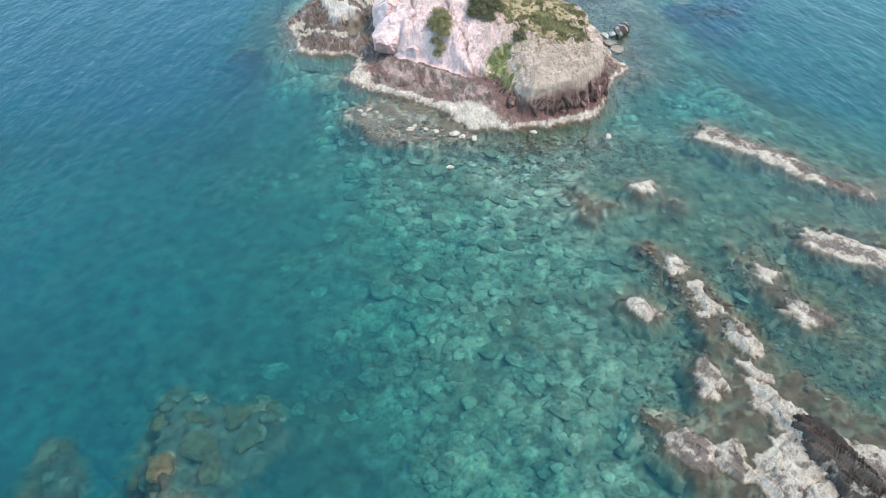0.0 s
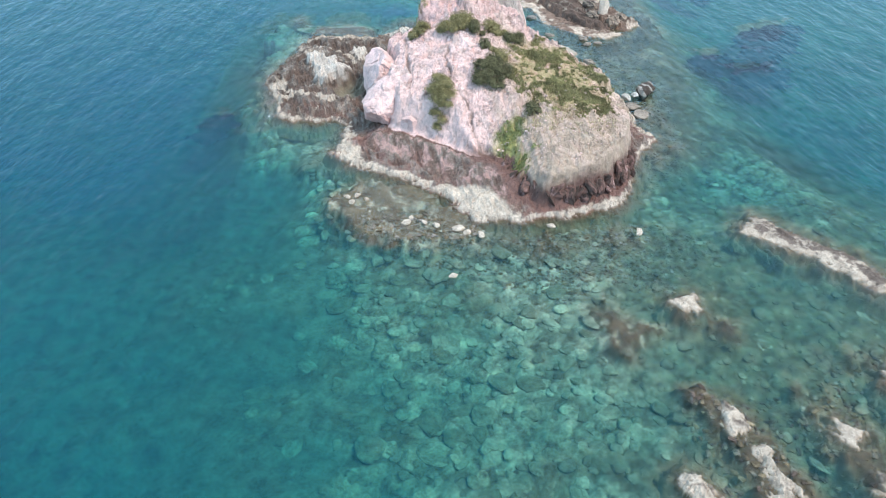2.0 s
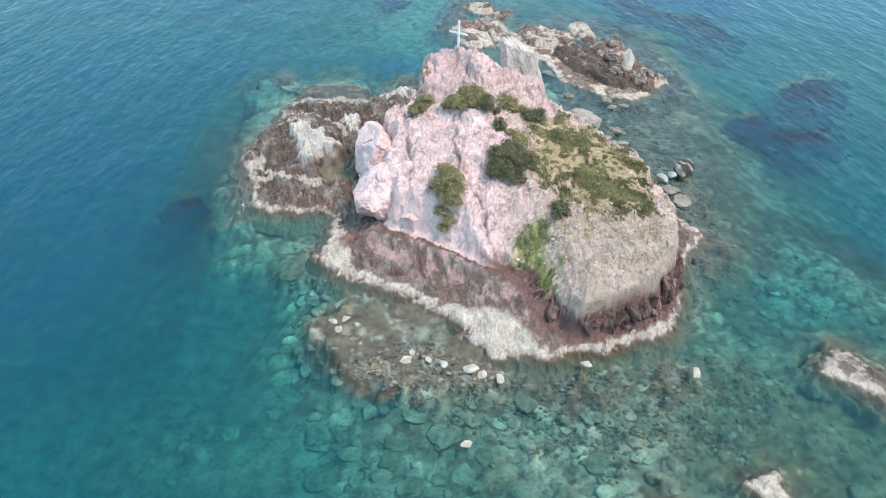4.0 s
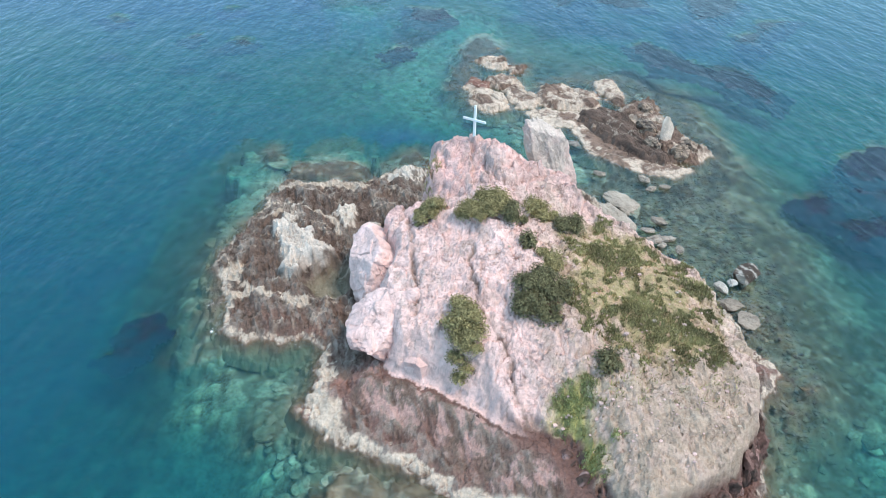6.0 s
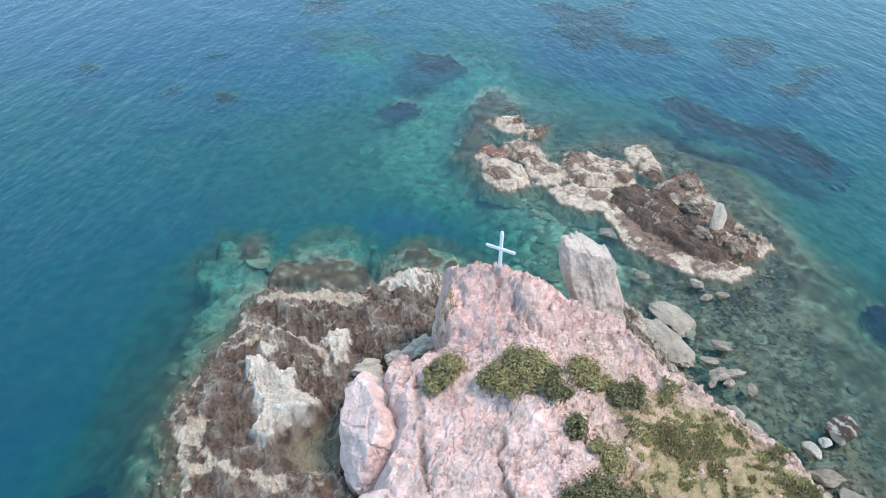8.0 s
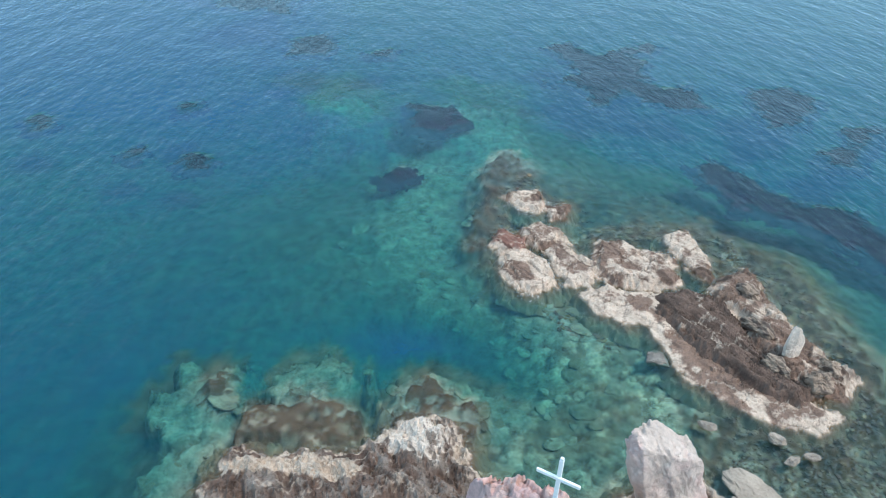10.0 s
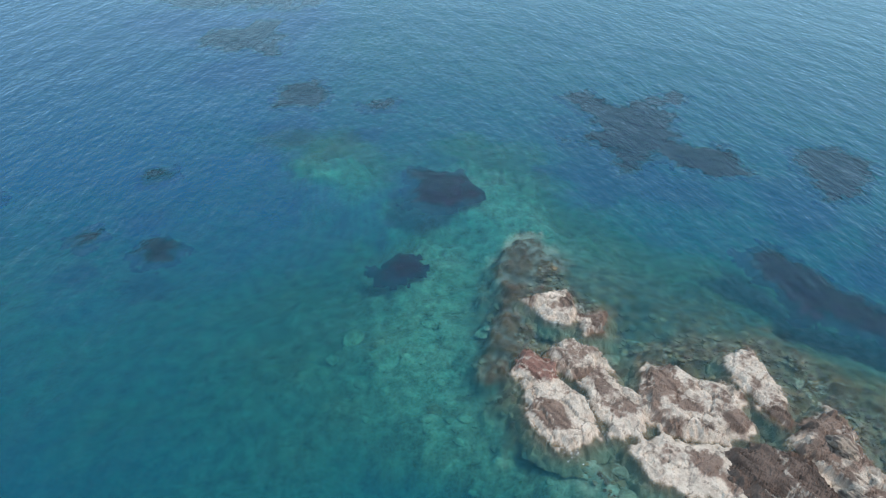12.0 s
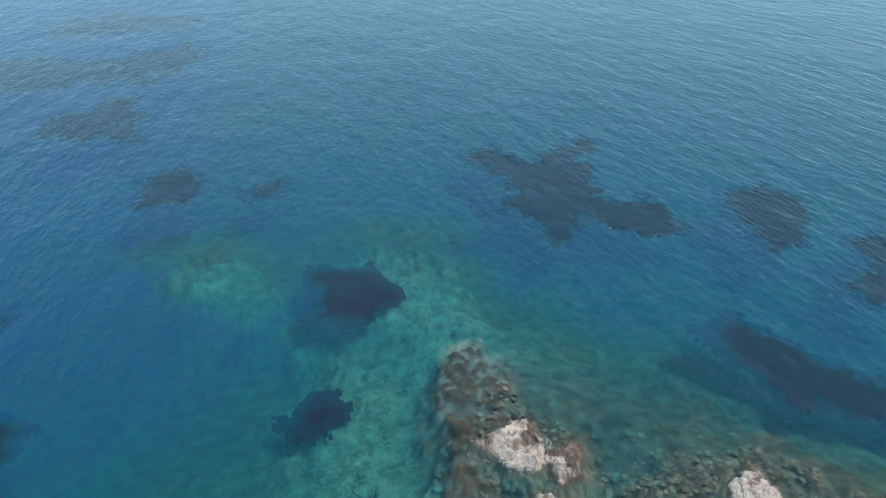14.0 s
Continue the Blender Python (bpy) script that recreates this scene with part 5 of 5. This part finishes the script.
# dark boulders heaped in deeper water off the near reef
for k, (x, y, r) in enumerate(((-9.4, 19.6, 0.62), (-7.0, 22.4, 0.60), (-9.6, 24.4, 0.45), (-8.2, 20.9, 0.75), (-10.9, 20.2, 0.55), (-6.2, 21.3, 0.52), (-13.0, 23.9, 0.5), (-12.6, 21.2, 0.62), (-15.0, 22.6, 0.5),
                               (-6.4, 25.2, 0.4), (-8.8, 22.6, 0.6), (-10.4, 22.8, 0.5), (-7.4, 19.6, 0.5), (-11.8, 24.8, 0.42))):
    at_z = float(apparent(seabed(np.array([x]), np.array([y]))[0])[0])
    v, f = stone_shape(330 + k, 3, 7, 0.10)
    ob = new("sunken_boulder", mesh_of("sunken_boulder", v, f, BED, tinted(0, v, ALGA * (1.7, 1.9, 1.8) if k else ALGA * (2.6, 2.0, 1.6), k), False))
    ob.matrix_world = Matrix.LocRotScale((x, y, at_z + 0.1 * r), Euler((0, 0, 0.9 * k)), (r * 1.2, r * 0.95, r * 0.6))
    tagged(ob, "dark weedy boulder on the sea floor", "boulder", "dark boulders on the sea floor")

# ---- broken stones in the shallows ----
def strewn(name, label, poly, count, small, large, colours, seed):
    r = np.random.RandomState(seed)
    xs, ys = [p[0] for p in poly], [p[1] for p in poly]
    px, py = r.uniform(min(xs) - 1, max(xs) + 1, count * 4), r.uniform(min(ys) - 1, max(ys) + 1, count * 4)
    ok = (inside(px, py, poly) + 3 * (fbm(px * 0.5, py * 0.5, seed, 4) - 0.5) > 0) & (islet(px, py)[2] < -0.1)
    px, py = px[ok][:count], py[ok][:count]
    n = len(px)
    pz = apparent(seabed(px, py)[0])
    tv, tf = stone_shape(seed, 1, 7, 0.08)
    size = np.exp(r.uniform(math.log(small), math.log(large), n))
    ang = r.uniform(0, 6.283, n)
    q = tv[None] * size[:, None, None] * (1.25, 0.85, 0.5)
    cs, sn = np.cos(ang)[:, None], np.sin(ang)[:, None]
    v = np.stack([q[..., 0] * cs - q[..., 1] * sn + px[:, None], q[..., 0] * sn + q[..., 1] * cs + py[:, None], q[..., 2] + pz[:, None] + 0.03], -1).reshape(-1, 3)
    f = (tf[None] + (np.arange(n) * len(tv))[:, None, None]).reshape(-1, 3)
    tone = np.asarray(colours)[r.randint(len(colours), size=n)] * r.uniform(0.7, 1.2, (n, 1))
    ob = new(name, mesh_of(name, v, f, BED, np.repeat(tone, len(tv), 0), False))
    tagged(ob, label, "stones", kind="stuff")


strewn("broken_stones", "broken stones lying in the shallows between islet and reef", [(13.9, 75.1), (17.0, 78.0), (22.0, 84.0), (24.5, 80.0), (23.5, 70.0), (22.5, 62.0), (20.5, 54.0), (17.8, 52.5), (17.5, 58.0), (16.2, 65.0), (14.8, 69.5)], 3600, 0.04, 0.17,
       (CREAM * 0.42, ALGA * 1.5, ALGA * 2.4, GREY * 0.4, SAND * 0.55, BROWN), 71)
strewn("broken_stones", "pale broken stones on the ledge before the cliff", [(-2.0, 46.5), (2.0, 43.0), (8.0, 40.5), (16.0, 41.5), (20.0, 45.0), (17.0, 48.5), (12.0, 46.3), (6.0, 45.6), (2.0, 48.0)], 2600, 0.035, 0.15,
       (CREAM * 0.42, SAND * 0.7, GREY * 0.5, ALGA * 2.2, ALGA * 1.6), 72)
strewn("broken_stones", "weedy broken stones round the near reef", [(14.0, 33.0), (19.0, 33.5), (24.0, 36.0), (31.0, 33.0), (30.0, 27.0), (24.0, 19.0), (20.0, 22.0), (17.0, 27.0), (13.5, 22.0), (11.0, 20.0), (12.5, 26.0)], 2400, 0.045, 0.18,
       (CREAM * 0.4, ALGA * 1.8, BROWN, SAND * 0.7, ALGA * 2.6), 73)
strewn("broken_stones", "weedy broken stones round the outer reef", [(5.5, 90.0), (7.0, 101.0), (10.0, 103.0), (13.0, 97.0), (21.0, 95.5), (25.0, 88.0), (24.5, 80.0), (22.0, 88.0), (15.0, 93.5), (11.5, 94.5), (9.0, 86.0), (12.0, 83.0), (9.0, 84.0)], 2400, 0.05, 0.2,
       (CREAM * 0.4, ALGA * 2.0, BROWN, SAND * 0.65, ALGA * 2.6), 74)

# ---- seagrass meadows on the sea floor ----
MEADOWS = []
MEADOWS.append([(0.7, 118.6), (4.6, 118.4), (6.0, 114.7), (3.7, 112.1), (0.8, 112.8)])
MEADOWS.append([(-1.6, 103.8), (-0.3, 105.1), (1.0, 104.6), (0.5, 103.3), (-1.1, 102.4)])
MEADOWS.append([(16.5, 137.4), (20.9, 140.3), (22.7, 134.5), (30.6, 140.5), (32.6, 139.2), (29.2, 133.0), (26.8, 128.2), (29.0, 125.3), (31.0, 126.0), (31.1, 118.3), (25.9, 117.2), (23.3, 122.2), (20.1, 118.1), (18.1, 117.7), (19.2, 123.2), (14.8, 125.3), (19.3, 131.3)])
MEADOWS.append([(36.7, 124.0), (41.3, 124.8), (43.4, 121.3), (38.4, 114.7), (34.7, 113.8), (35.7, 118.2)])
MEADOWS.append([(24.5, 105.9), (26.9, 106.9), (28.8, 102.5), (30.3, 99.5), (34, 98.5), (35.5, 92), (33.5, 89.5), (29.7, 95.9), (26.7, 98.4), (25.1, 98.1), (25.4, 101.2), (23.9, 104.3)])
MEADOWS.append([(42.2, 113.8), (46.8, 114.6), (38.2, 105.2), (36.5, 106.3), (37.4, 109.0), (40.6, 109.9)])
MEADOWS.append([(-13.0, 137.6), (-9.8, 141.5), (-8.0, 137.7), (-8.7, 133.0), (-12.9, 132.9)])
MEADOWS.append([(-18.1, 105.7), (-17.5, 107.3), (-15.8, 106.5), (-15.6, 104.4), (-16.9, 104.2)])
MEADOWS.append([(-21.3, 117.1), (-19.8, 118.6), (-18.7, 117.0), (-20.2, 115.6)])
MEADOWS.append([(-23.0, 107.6), (-21.9, 108.6), (-21.3, 106.9), (-22.0, 106.0)])
MEADOWS.append([(-14.5, 59.2), (-13.9, 61.8), (-13.2, 62.6), (-12.8, 61.4), (-13.3, 59.6)])
MEADOWS.append([(28.3, 74.2), (31.1, 74.5), (30.0, 71.4), (28.7, 72.2)])
MEADOWS.append([(29.4, 71.1), (35.6, 71.8), (34.0, 68.9), (30.4, 68.9)])
MEADOWS.append([(33.5, 74.9), (36.3, 75.3), (34.8, 73.3)])
MEADOWS.append([(34.5, 79.8), (37.9, 81.8), (41.5, 82.3), (38.1, 76.2), (34.1, 76.2)])
MEADOWS.append([(-3.9, 134.2), (-0.8, 136.0), (-1.5, 132.5), (-3.4, 132.4)])
MEADOWS.append([(-30, 158), (-23, 150), (-15, 149), (-12, 158), (-17, 166), (-24, 164)])
MEADOWS.append([(-42, 180), (-32, 170), (-20, 170), (-11, 172), (-9, 186), (-16, 196), (-28, 188), (-38, 192)])
MEADOWS.append([(-40, 204), (-28, 198), (-12, 204), (-10, 214), (-24, 222), (-36, 218)])
MEADOWS.append([(-33.8, 114.0), (-32.4, 115.1), (-30.6, 113.0), (-31.7, 111.5)])
beds = []
for k, poly in enumerate(MEADOWS):
    xs, ys = [p[0] for p in poly], [p[1] for p in poly]
    mx, my = np.meshgrid(np.arange(min(xs) - 1.5, max(xs) + 1.5, 0.22), np.arange(min(ys) - 1.5, max(ys) + 1.5, 0.22))
    e = inside(mx + 2.2 * (fbm(mx * 0.8, my * 0.8, 800 + k, 5, 0.75) - 0.5), my + 2.2 * (fbm(mx * 0.8, my * 0.8, 840 + k, 5, 0.75) - 0.5), poly)
    e = e + 2.2 * (fbm(mx * 1.3, my * 1.3, 860 + k, 5, 0.7) - 0.5)
    if min(ys) > 148:
        e = e + 9 * (fbm(mx * 0.22, my * 0.12, 865 + k, 4, 0.6) - 0.5) - 1.0
    if len(poly) > 12 or min(ys) > 148:
        e = e - 1.8 * step(0.52, 0.64, fbm(mx * 0.32 + 7, my * 0.32, 870 + k, 4, 0.6))
    else:
        e = e + 0.45
    beds.append((mx[0, 0], my[0, 0], mx.shape[1], mx.shape[0], e))
    mz = -1.15 + 0.4 * (fbm(mx * 1.8, my * 1.8, 880 + k, 4, 0.6) - 0.5) - 0.3 * step(0.25, -0.2, e)
    ob = piece_of_grid("seagrass_bed", mx, my, mz, np.zeros(mx.shape + (3,)), face_mean(e) > -0.3, WEED)
    tagged(ob, "dark seagrass bed on the sea floor", "seagrass", kind="stuff")

# ---- the water, one sheet ----
sx, sy = np.meshgrid(spread(-32, 46, 0.3, 1.12, 3000), spread(12, 134, 0.3, 1.08, 3000))
low, _ = seabed(sx, sy)
low, _ = seabed(sx, sy + np.clip(0.5 * (-low - 0.5), 0, 2.4))
near = (sx > -14) & (sx < 20) & (sy > 46) & (sy < 79)
low[near] = np.maximum(low[near], islet(sx[near], sy[near])[0])
for k, spec in enumerate(REEF.values()):
    xs, ys = [p[0] for p in spec[0]], [p[1] for p in spec[0]]
    near = (sx > min(xs) - 1.2) & (sx < max(xs) + 1.2) & (sy > min(ys) - 1.2) & (sy < max(ys) + 1.2)
    low[near] = np.maximum(low[near], reef_rock(sx[near], sy[near], spec, 500 + 11 * k)[0])
for x0, y0, nx, ny, e in beds:
    i, j = np.round((sx * 1.046 - x0) / 0.22).astype(int), np.round((sy + np.clip(0.046 * (sy - 64), 0.9, 8) - y0) / 0.22).astype(int)
    ok = (i >= 0) & (j >= 0) & (i < nx) & (j < ny)
    over = np.zeros(sx.shape)
    over[ok] = step(0.0, 0.9, e[j[ok], i[ok]])
    low = low * (1 - 0.78 * over)
sea_mesh = mesh_of("sea", np.c_[sx.ravel(), sy.ravel(), np.zeros(sx.size)], grid_faces(sx.shape[1], sx.shape[0]), SEA)
depth = sea_mesh.attributes.new("thickness", "FLOAT", "POINT")
depth.data.foreach_set("value", np.clip(-low, 0, 30).ravel().astype(np.float32))
sea = new("sea", sea_mesh)
sea.visible_shadow = False
tagged(sea, "clear turquoise sea with small ripples", "water", kind="structure")


# ---- the cross on the summit ----
def beam(sx_, sy_, sz_, bevel=0.012):
    bm = bmesh.new()
    bmesh.ops.create_cube(bm, size=1)
    bmesh.ops.scale(bm, vec=(sx_, sy_, sz_), verts=bm.verts)
    bmesh.ops.bevel(bm, geom=bm.edges[:], offset=bevel, segments=2, affect="EDGES")
    return bm


CROSS_X, CROSS_Y = 4.42, 66.59
cross = thing("wooden_cross", "white painted wooden cross standing on the rocky summit", "cross", at=(CROSS_X, CROSS_Y, 7.5))
cross.rotation_euler = (0, 0, radians(-32))
up = part("upright", beam(0.125, 0.11, 2.5), PAINT, cross)
up.location = (0, 0, 0.78)
bar = part("crossbar", beam(1.32, 0.08, 0.125), PAINT, cross)
bar.location = (0, -0.05, 1.30)
cap = part("cap", beam(0.10, 0.09, 0.10), PAINT, cross)
cap.location = (0, 0, 2.07)


# ---- shrubs ----
def leaf_quads(points, outward, size, r):
    """Small leaves, each a bent pair of triangles, facing roughly outward."""
    n = len(points)
    rnd = r.normal(size=(n, 3))
    nrm = outward + 0.45 * rnd + (0, 0, 0.7)
    nrm /= np.linalg.norm(nrm, axis=1)[:, None]
    side = np.cross(nrm, r.normal(size=(n, 3)))
    side /= np.linalg.norm(side, axis=1)[:, None]
    fwd = np.cross(nrm, side)
    s = (size * r.uniform(0.6, 1.4, n))[:, None]
    a, b = points - fwd * s, points + fwd * s
    cpt, d = points + side * s * 0.55 + nrm * s * 0.25, points - side * s * 0.55 + nrm * s * 0.25
    v = np.stack([a, cpt, b, d], 1).reshape(-1, 3)
    return v, np.arange(n * 4).reshape(-1, 4)


def shrub(name, label, x, y, rx, ry, h, material, seed, leaf=0.05, per=460):
    r = np.random.RandomState(seed)
    z = ground_at(x, y)
    e = thing(name, label, "shrub", "shrubs on the islet", at=(x, y, z))
    area = rx * ry
    clumps = max(12, int(24 * area))
    pts, outs, stems = [], [], []
    for i in range(clumps):
        ang, rad = r.uniform(0, 6.283), math.sqrt(r.uniform()) * 0.92
        rad *= 0.80 + 0.32 * math.sin(ang * 2 + seed) * math.sin(ang * 3 + seed * 2.1) + r.uniform(-0.1, 0.2)
        ox, oy = math.cos(ang) * rad * rx, math.sin(ang) * rad * ry
        gz = ground_at(x + ox, y + oy) - z
        size = r.uniform(0.22, 0.56) * (1.15 - 0.55 * rad) * min(1.2, 0.55 + 0.35 * min(rx, ry))
        centre = np.array((ox, oy, gz + h * (0.18 + 0.50 * max(0, 1 - rad ** 2)) * r.uniform(0.7, 1.1)))
        q = r.normal(size=(per, 3))
        q /= np.linalg.norm(q, axis=1)[:, None]
        q[:, 2] = np.where(q[:, 2] < -0.4, -q[:, 2], q[:, 2])
        pts.append(centre + q * size * r.uniform(0.3, 1.55, (per, 1)) * (1, 1, 0.85))
        outs.append(q)
        stems.append(centre)
    v, f = leaf_quads(np.concatenate(pts), np.concatenate(outs), leaf, r)
    fol = new("foliage", mesh_of("foliage", v, f, material, None, False))
    fol.parent = e
    bm = bmesh.new()
    for ctr in stems[:9]:
        tip = Vector(ctr)
        foot = Vector((ctr[0] * 0.35, ctr[1] * 0.35, ground_at(x + ctr[0] * 0.35, y + ctr[1] * 0.35) - z - 0.05))
        way = tip - foot
        m = Matrix.Translation((tip + foot) / 2) @ way.to_track_quat("Z", "Y").to_matrix().to_4x4()
        bmesh.ops.create_cone(bm, segments=6, radius1=0.045, radius2=0.015, depth=way.length, matrix=m)
    part("stem", bm, STEM, e)
    return e


shrub("shrub", "large dark green evergreen shrub on the slope", 6.72, 56.75, 1.4, 1.3, 0.6, LEAF_DARK, 1)
shrub("shrub", "olive-green shrub clinging to the pink rock", 3.35, 55.75, 1.0, 1.35, 0.7, LEAF_OLIVE, 2)
shrub("shrub", "small olive-green shrub beside the gully", 2.00, 62.78, 0.75, 1.1, 0.75, LEAF_OLIVE, 3)
shrub("shrub", "spreading olive-green shrub below the summit", 4.59, 61.72, 1.3, 1.15, 0.75, LEAF_OLIVE, 4)
shrub("shrub", "low dark green shrub below the summit", 5.91, 61.25, 0.62, 0.7, 0.7, LEAF_DARK, 5)
shrub("shrub", "low green shrub below the rocky crest", 7.39, 62.20, 0.95, 0.7, 0.45, LEAF_OLIVE, 6)
shrub("shrub", "low dark green shrub below the rocky crest", 8.85, 61.51, 0.85, 0.6, 0.45, LEAF_DARK, 7)
shrub("shrub", "small green shrub on the stony slope", 9.24, 53.56, 0.5, 0.5, 0.4, LEAF_DARK, 8, 0.07, 90)
shrub("shrub", "small dry shrub on the slope", 6.60, 59.77, 0.4, 0.4, 0.35, LEAF_DARK, 9, 0.07, 90)
shrub("shrub", "green shrub at the upper edge of the meadow", 7.55, 58.81, 0.7, 0.7, 0.5, LEAF_OLIVE, 10)


# ---- grass ----
def blades(name, label, poly, count, material, high, seed, loose=1.2):
    r = np.random.RandomState(seed)
    xs, ys = [p[0] for p in poly], [p[1] for p in poly]
    n = count * 5
    px, py = r.uniform(min(xs) - 1, max(xs) + 1, n), r.uniform(min(ys) - 1, max(ys) + 1, n)
    want = inside(px, py, poly) + loose * 2 * (fbm(px * 1.4, py * 1.4, seed, 4) - 0.5)
    ok = np.flatnonzero((want > -0.2) & (fbm(px * 0.9, py * 0.9, seed + 9, 3) + 0.5 * (vnoise(px * 4, py * 4, seed) - 0.5) > 0.42))[:count]
    px, py = px[ok], py[ok]
    pz = islet(px, py)[0]
    ang = r.uniform(0, 6.283, len(px))
    hh, ww = high * r.uniform(0.5, 1.3, len(px)), r.uniform(0.015, 0.035, len(px))
    lean = r.normal(0, 0.5, (len(px), 2)) * hh[:, None]
    a = np.c_[px - np.cos(ang) * ww, py - np.sin(ang) * ww, pz - 0.03]
    b = np.c_[px + np.cos(ang) * ww, py + np.sin(ang) * ww, pz - 0.03]
    t = np.c_[px + lean[:, 0], py + lean[:, 1], pz + hh]
    v = np.stack([a, b, t], 1).reshape(-1, 3)
    ob = new(name, mesh_of(name, v, np.arange(len(v)).reshape(-1, 3), material, None, False))
    return tagged(ob, label, "grass", kind="stuff")


blades("grass", "dry yellow-green grass on the upper slope", MEADOW, 30000, GRASS, 0.12, 21, 3.2)
blades("fresh_grass", "bright green grass in a hollow of the slope", FRESH, 5000, LIME, 0.09, 22, 0.9)
blades("grass", "sparse grass on the stony slope", [(7.3, 52.6), (9.8, 54.8), (13.8, 54.9), (14.2, 52.3), (10.7, 51.5)], 900, GRASS, 0.16, 23)

blades("grass", "tufts of green grass in the cracks of the summit", [(1.6, 66.2), (2.2, 66.6), (2.6, 65.8), (1.9, 65.4)], 500, GRASS, 0.2, 24, 0.4)
blades("grass", "tufts of grass on the crest beside the cross", [(5.4, 67.4), (6.2, 67.6), (6.6, 66.8), (5.6, 66.6)], 260, GRASS, 0.18, 25, 0.4)

# ---- pebbles and broken stone on the slope ----
r = np.random.RandomState(31)
n = 1500
px, py = r.uniform(-1, 14.5, n), r.uniform(49, 65, n)
inn = (inside(px, py, CRAG) > 0.8) & (r.uniform(size=n) < np.where(px > 5.5, 0.8, 0.25))
px, py = px[inn], py[inn]
pz = islet(px, py)[0]
tv, tf = stone_shape(300, 1, 9, 0.04)
pr = np.exp(r.normal(-3.1, 0.5, len(px))).clip(0.02, 0.14)
pv = (tv[None] * pr[:, None, None] * (1.1, 0.9, 0.6) + np.stack([px, py, pz], -1)[:, None]).reshape(-1, 3)
pf = (tf[None] + (np.arange(len(px)) * len(tv))[:, None, None]).reshape(-1, 3)
pc = np.repeat(np.where((r.uniform(size=len(px)) < 0.15)[:, None], CREAM * 0.9, PINK * r.uniform(0.6, 1.0, (len(px), 1))), len(tv), 0)
scree = new("scree", mesh_of("scree", pv, pf, ROCK, pc, False))
tagged(scree, "broken white and pink stones on the slope", "stones", kind="stuff")


# ---- foam along the exposed shores ----
r = np.random.RandomState(57)
fx0, fy0 = r.uniform(-13, 2, 30000), r.uniform(57, 79, 30000)
sh = islet(fx0, fy0)[2]
foam_here = (r.uniform(size=30000) < 0.5) & (np.abs(sh + 0.25) < 0.30 * r.uniform(0.2, 1.6, 30000)) & (fbm(fx0 * 0.7, fy0 * 0.7, 58, 4) > 0.61)
ex, ey = r.uniform(4, 11, 14000), r.uniform(84, 98, 14000)
reef_d = np.maximum.reduce([reef_rock(ex, ey, REEF[k], 500 + 11 * list(REEF).index(k))[2] for k in ("far_cream", "far_rust", "far_tip", "far_knob")])
reef_here = (np.abs(reef_d + 0.2) < 0.35 * r.uniform(0.2, 1.5, 14000)) & (fbm(ex * 0.8, ey * 0.8, 59, 4) > 0.57)
px, py = np.r_[fx0[foam_here], ex[reef_here]], np.r_[fy0[foam_here], ey[reef_here]]
n = len(px)
rr, ang = np.exp(r.normal(-4.35, 0.4, n)), r.uniform(0, 6.283, n)
ring = np.stack([np.stack([px + rr * (0.7 + 0.6 * r.uniform(size=n)) * np.cos(ang + k * 1.2566), py + rr * (0.7 + 0.6 * r.uniform(size=n)) * np.sin(ang + k * 1.2566), np.full(n, 0.012)], -1) for k in range(5)], 1)
foam = new("foam", mesh_of("foam", ring.reshape(-1, 3), np.arange(n * 5).reshape(-1, 5), FOAM, None, False))
tagged(foam, "flecks of white foam along the rocky shore", "foam", kind="stuff")
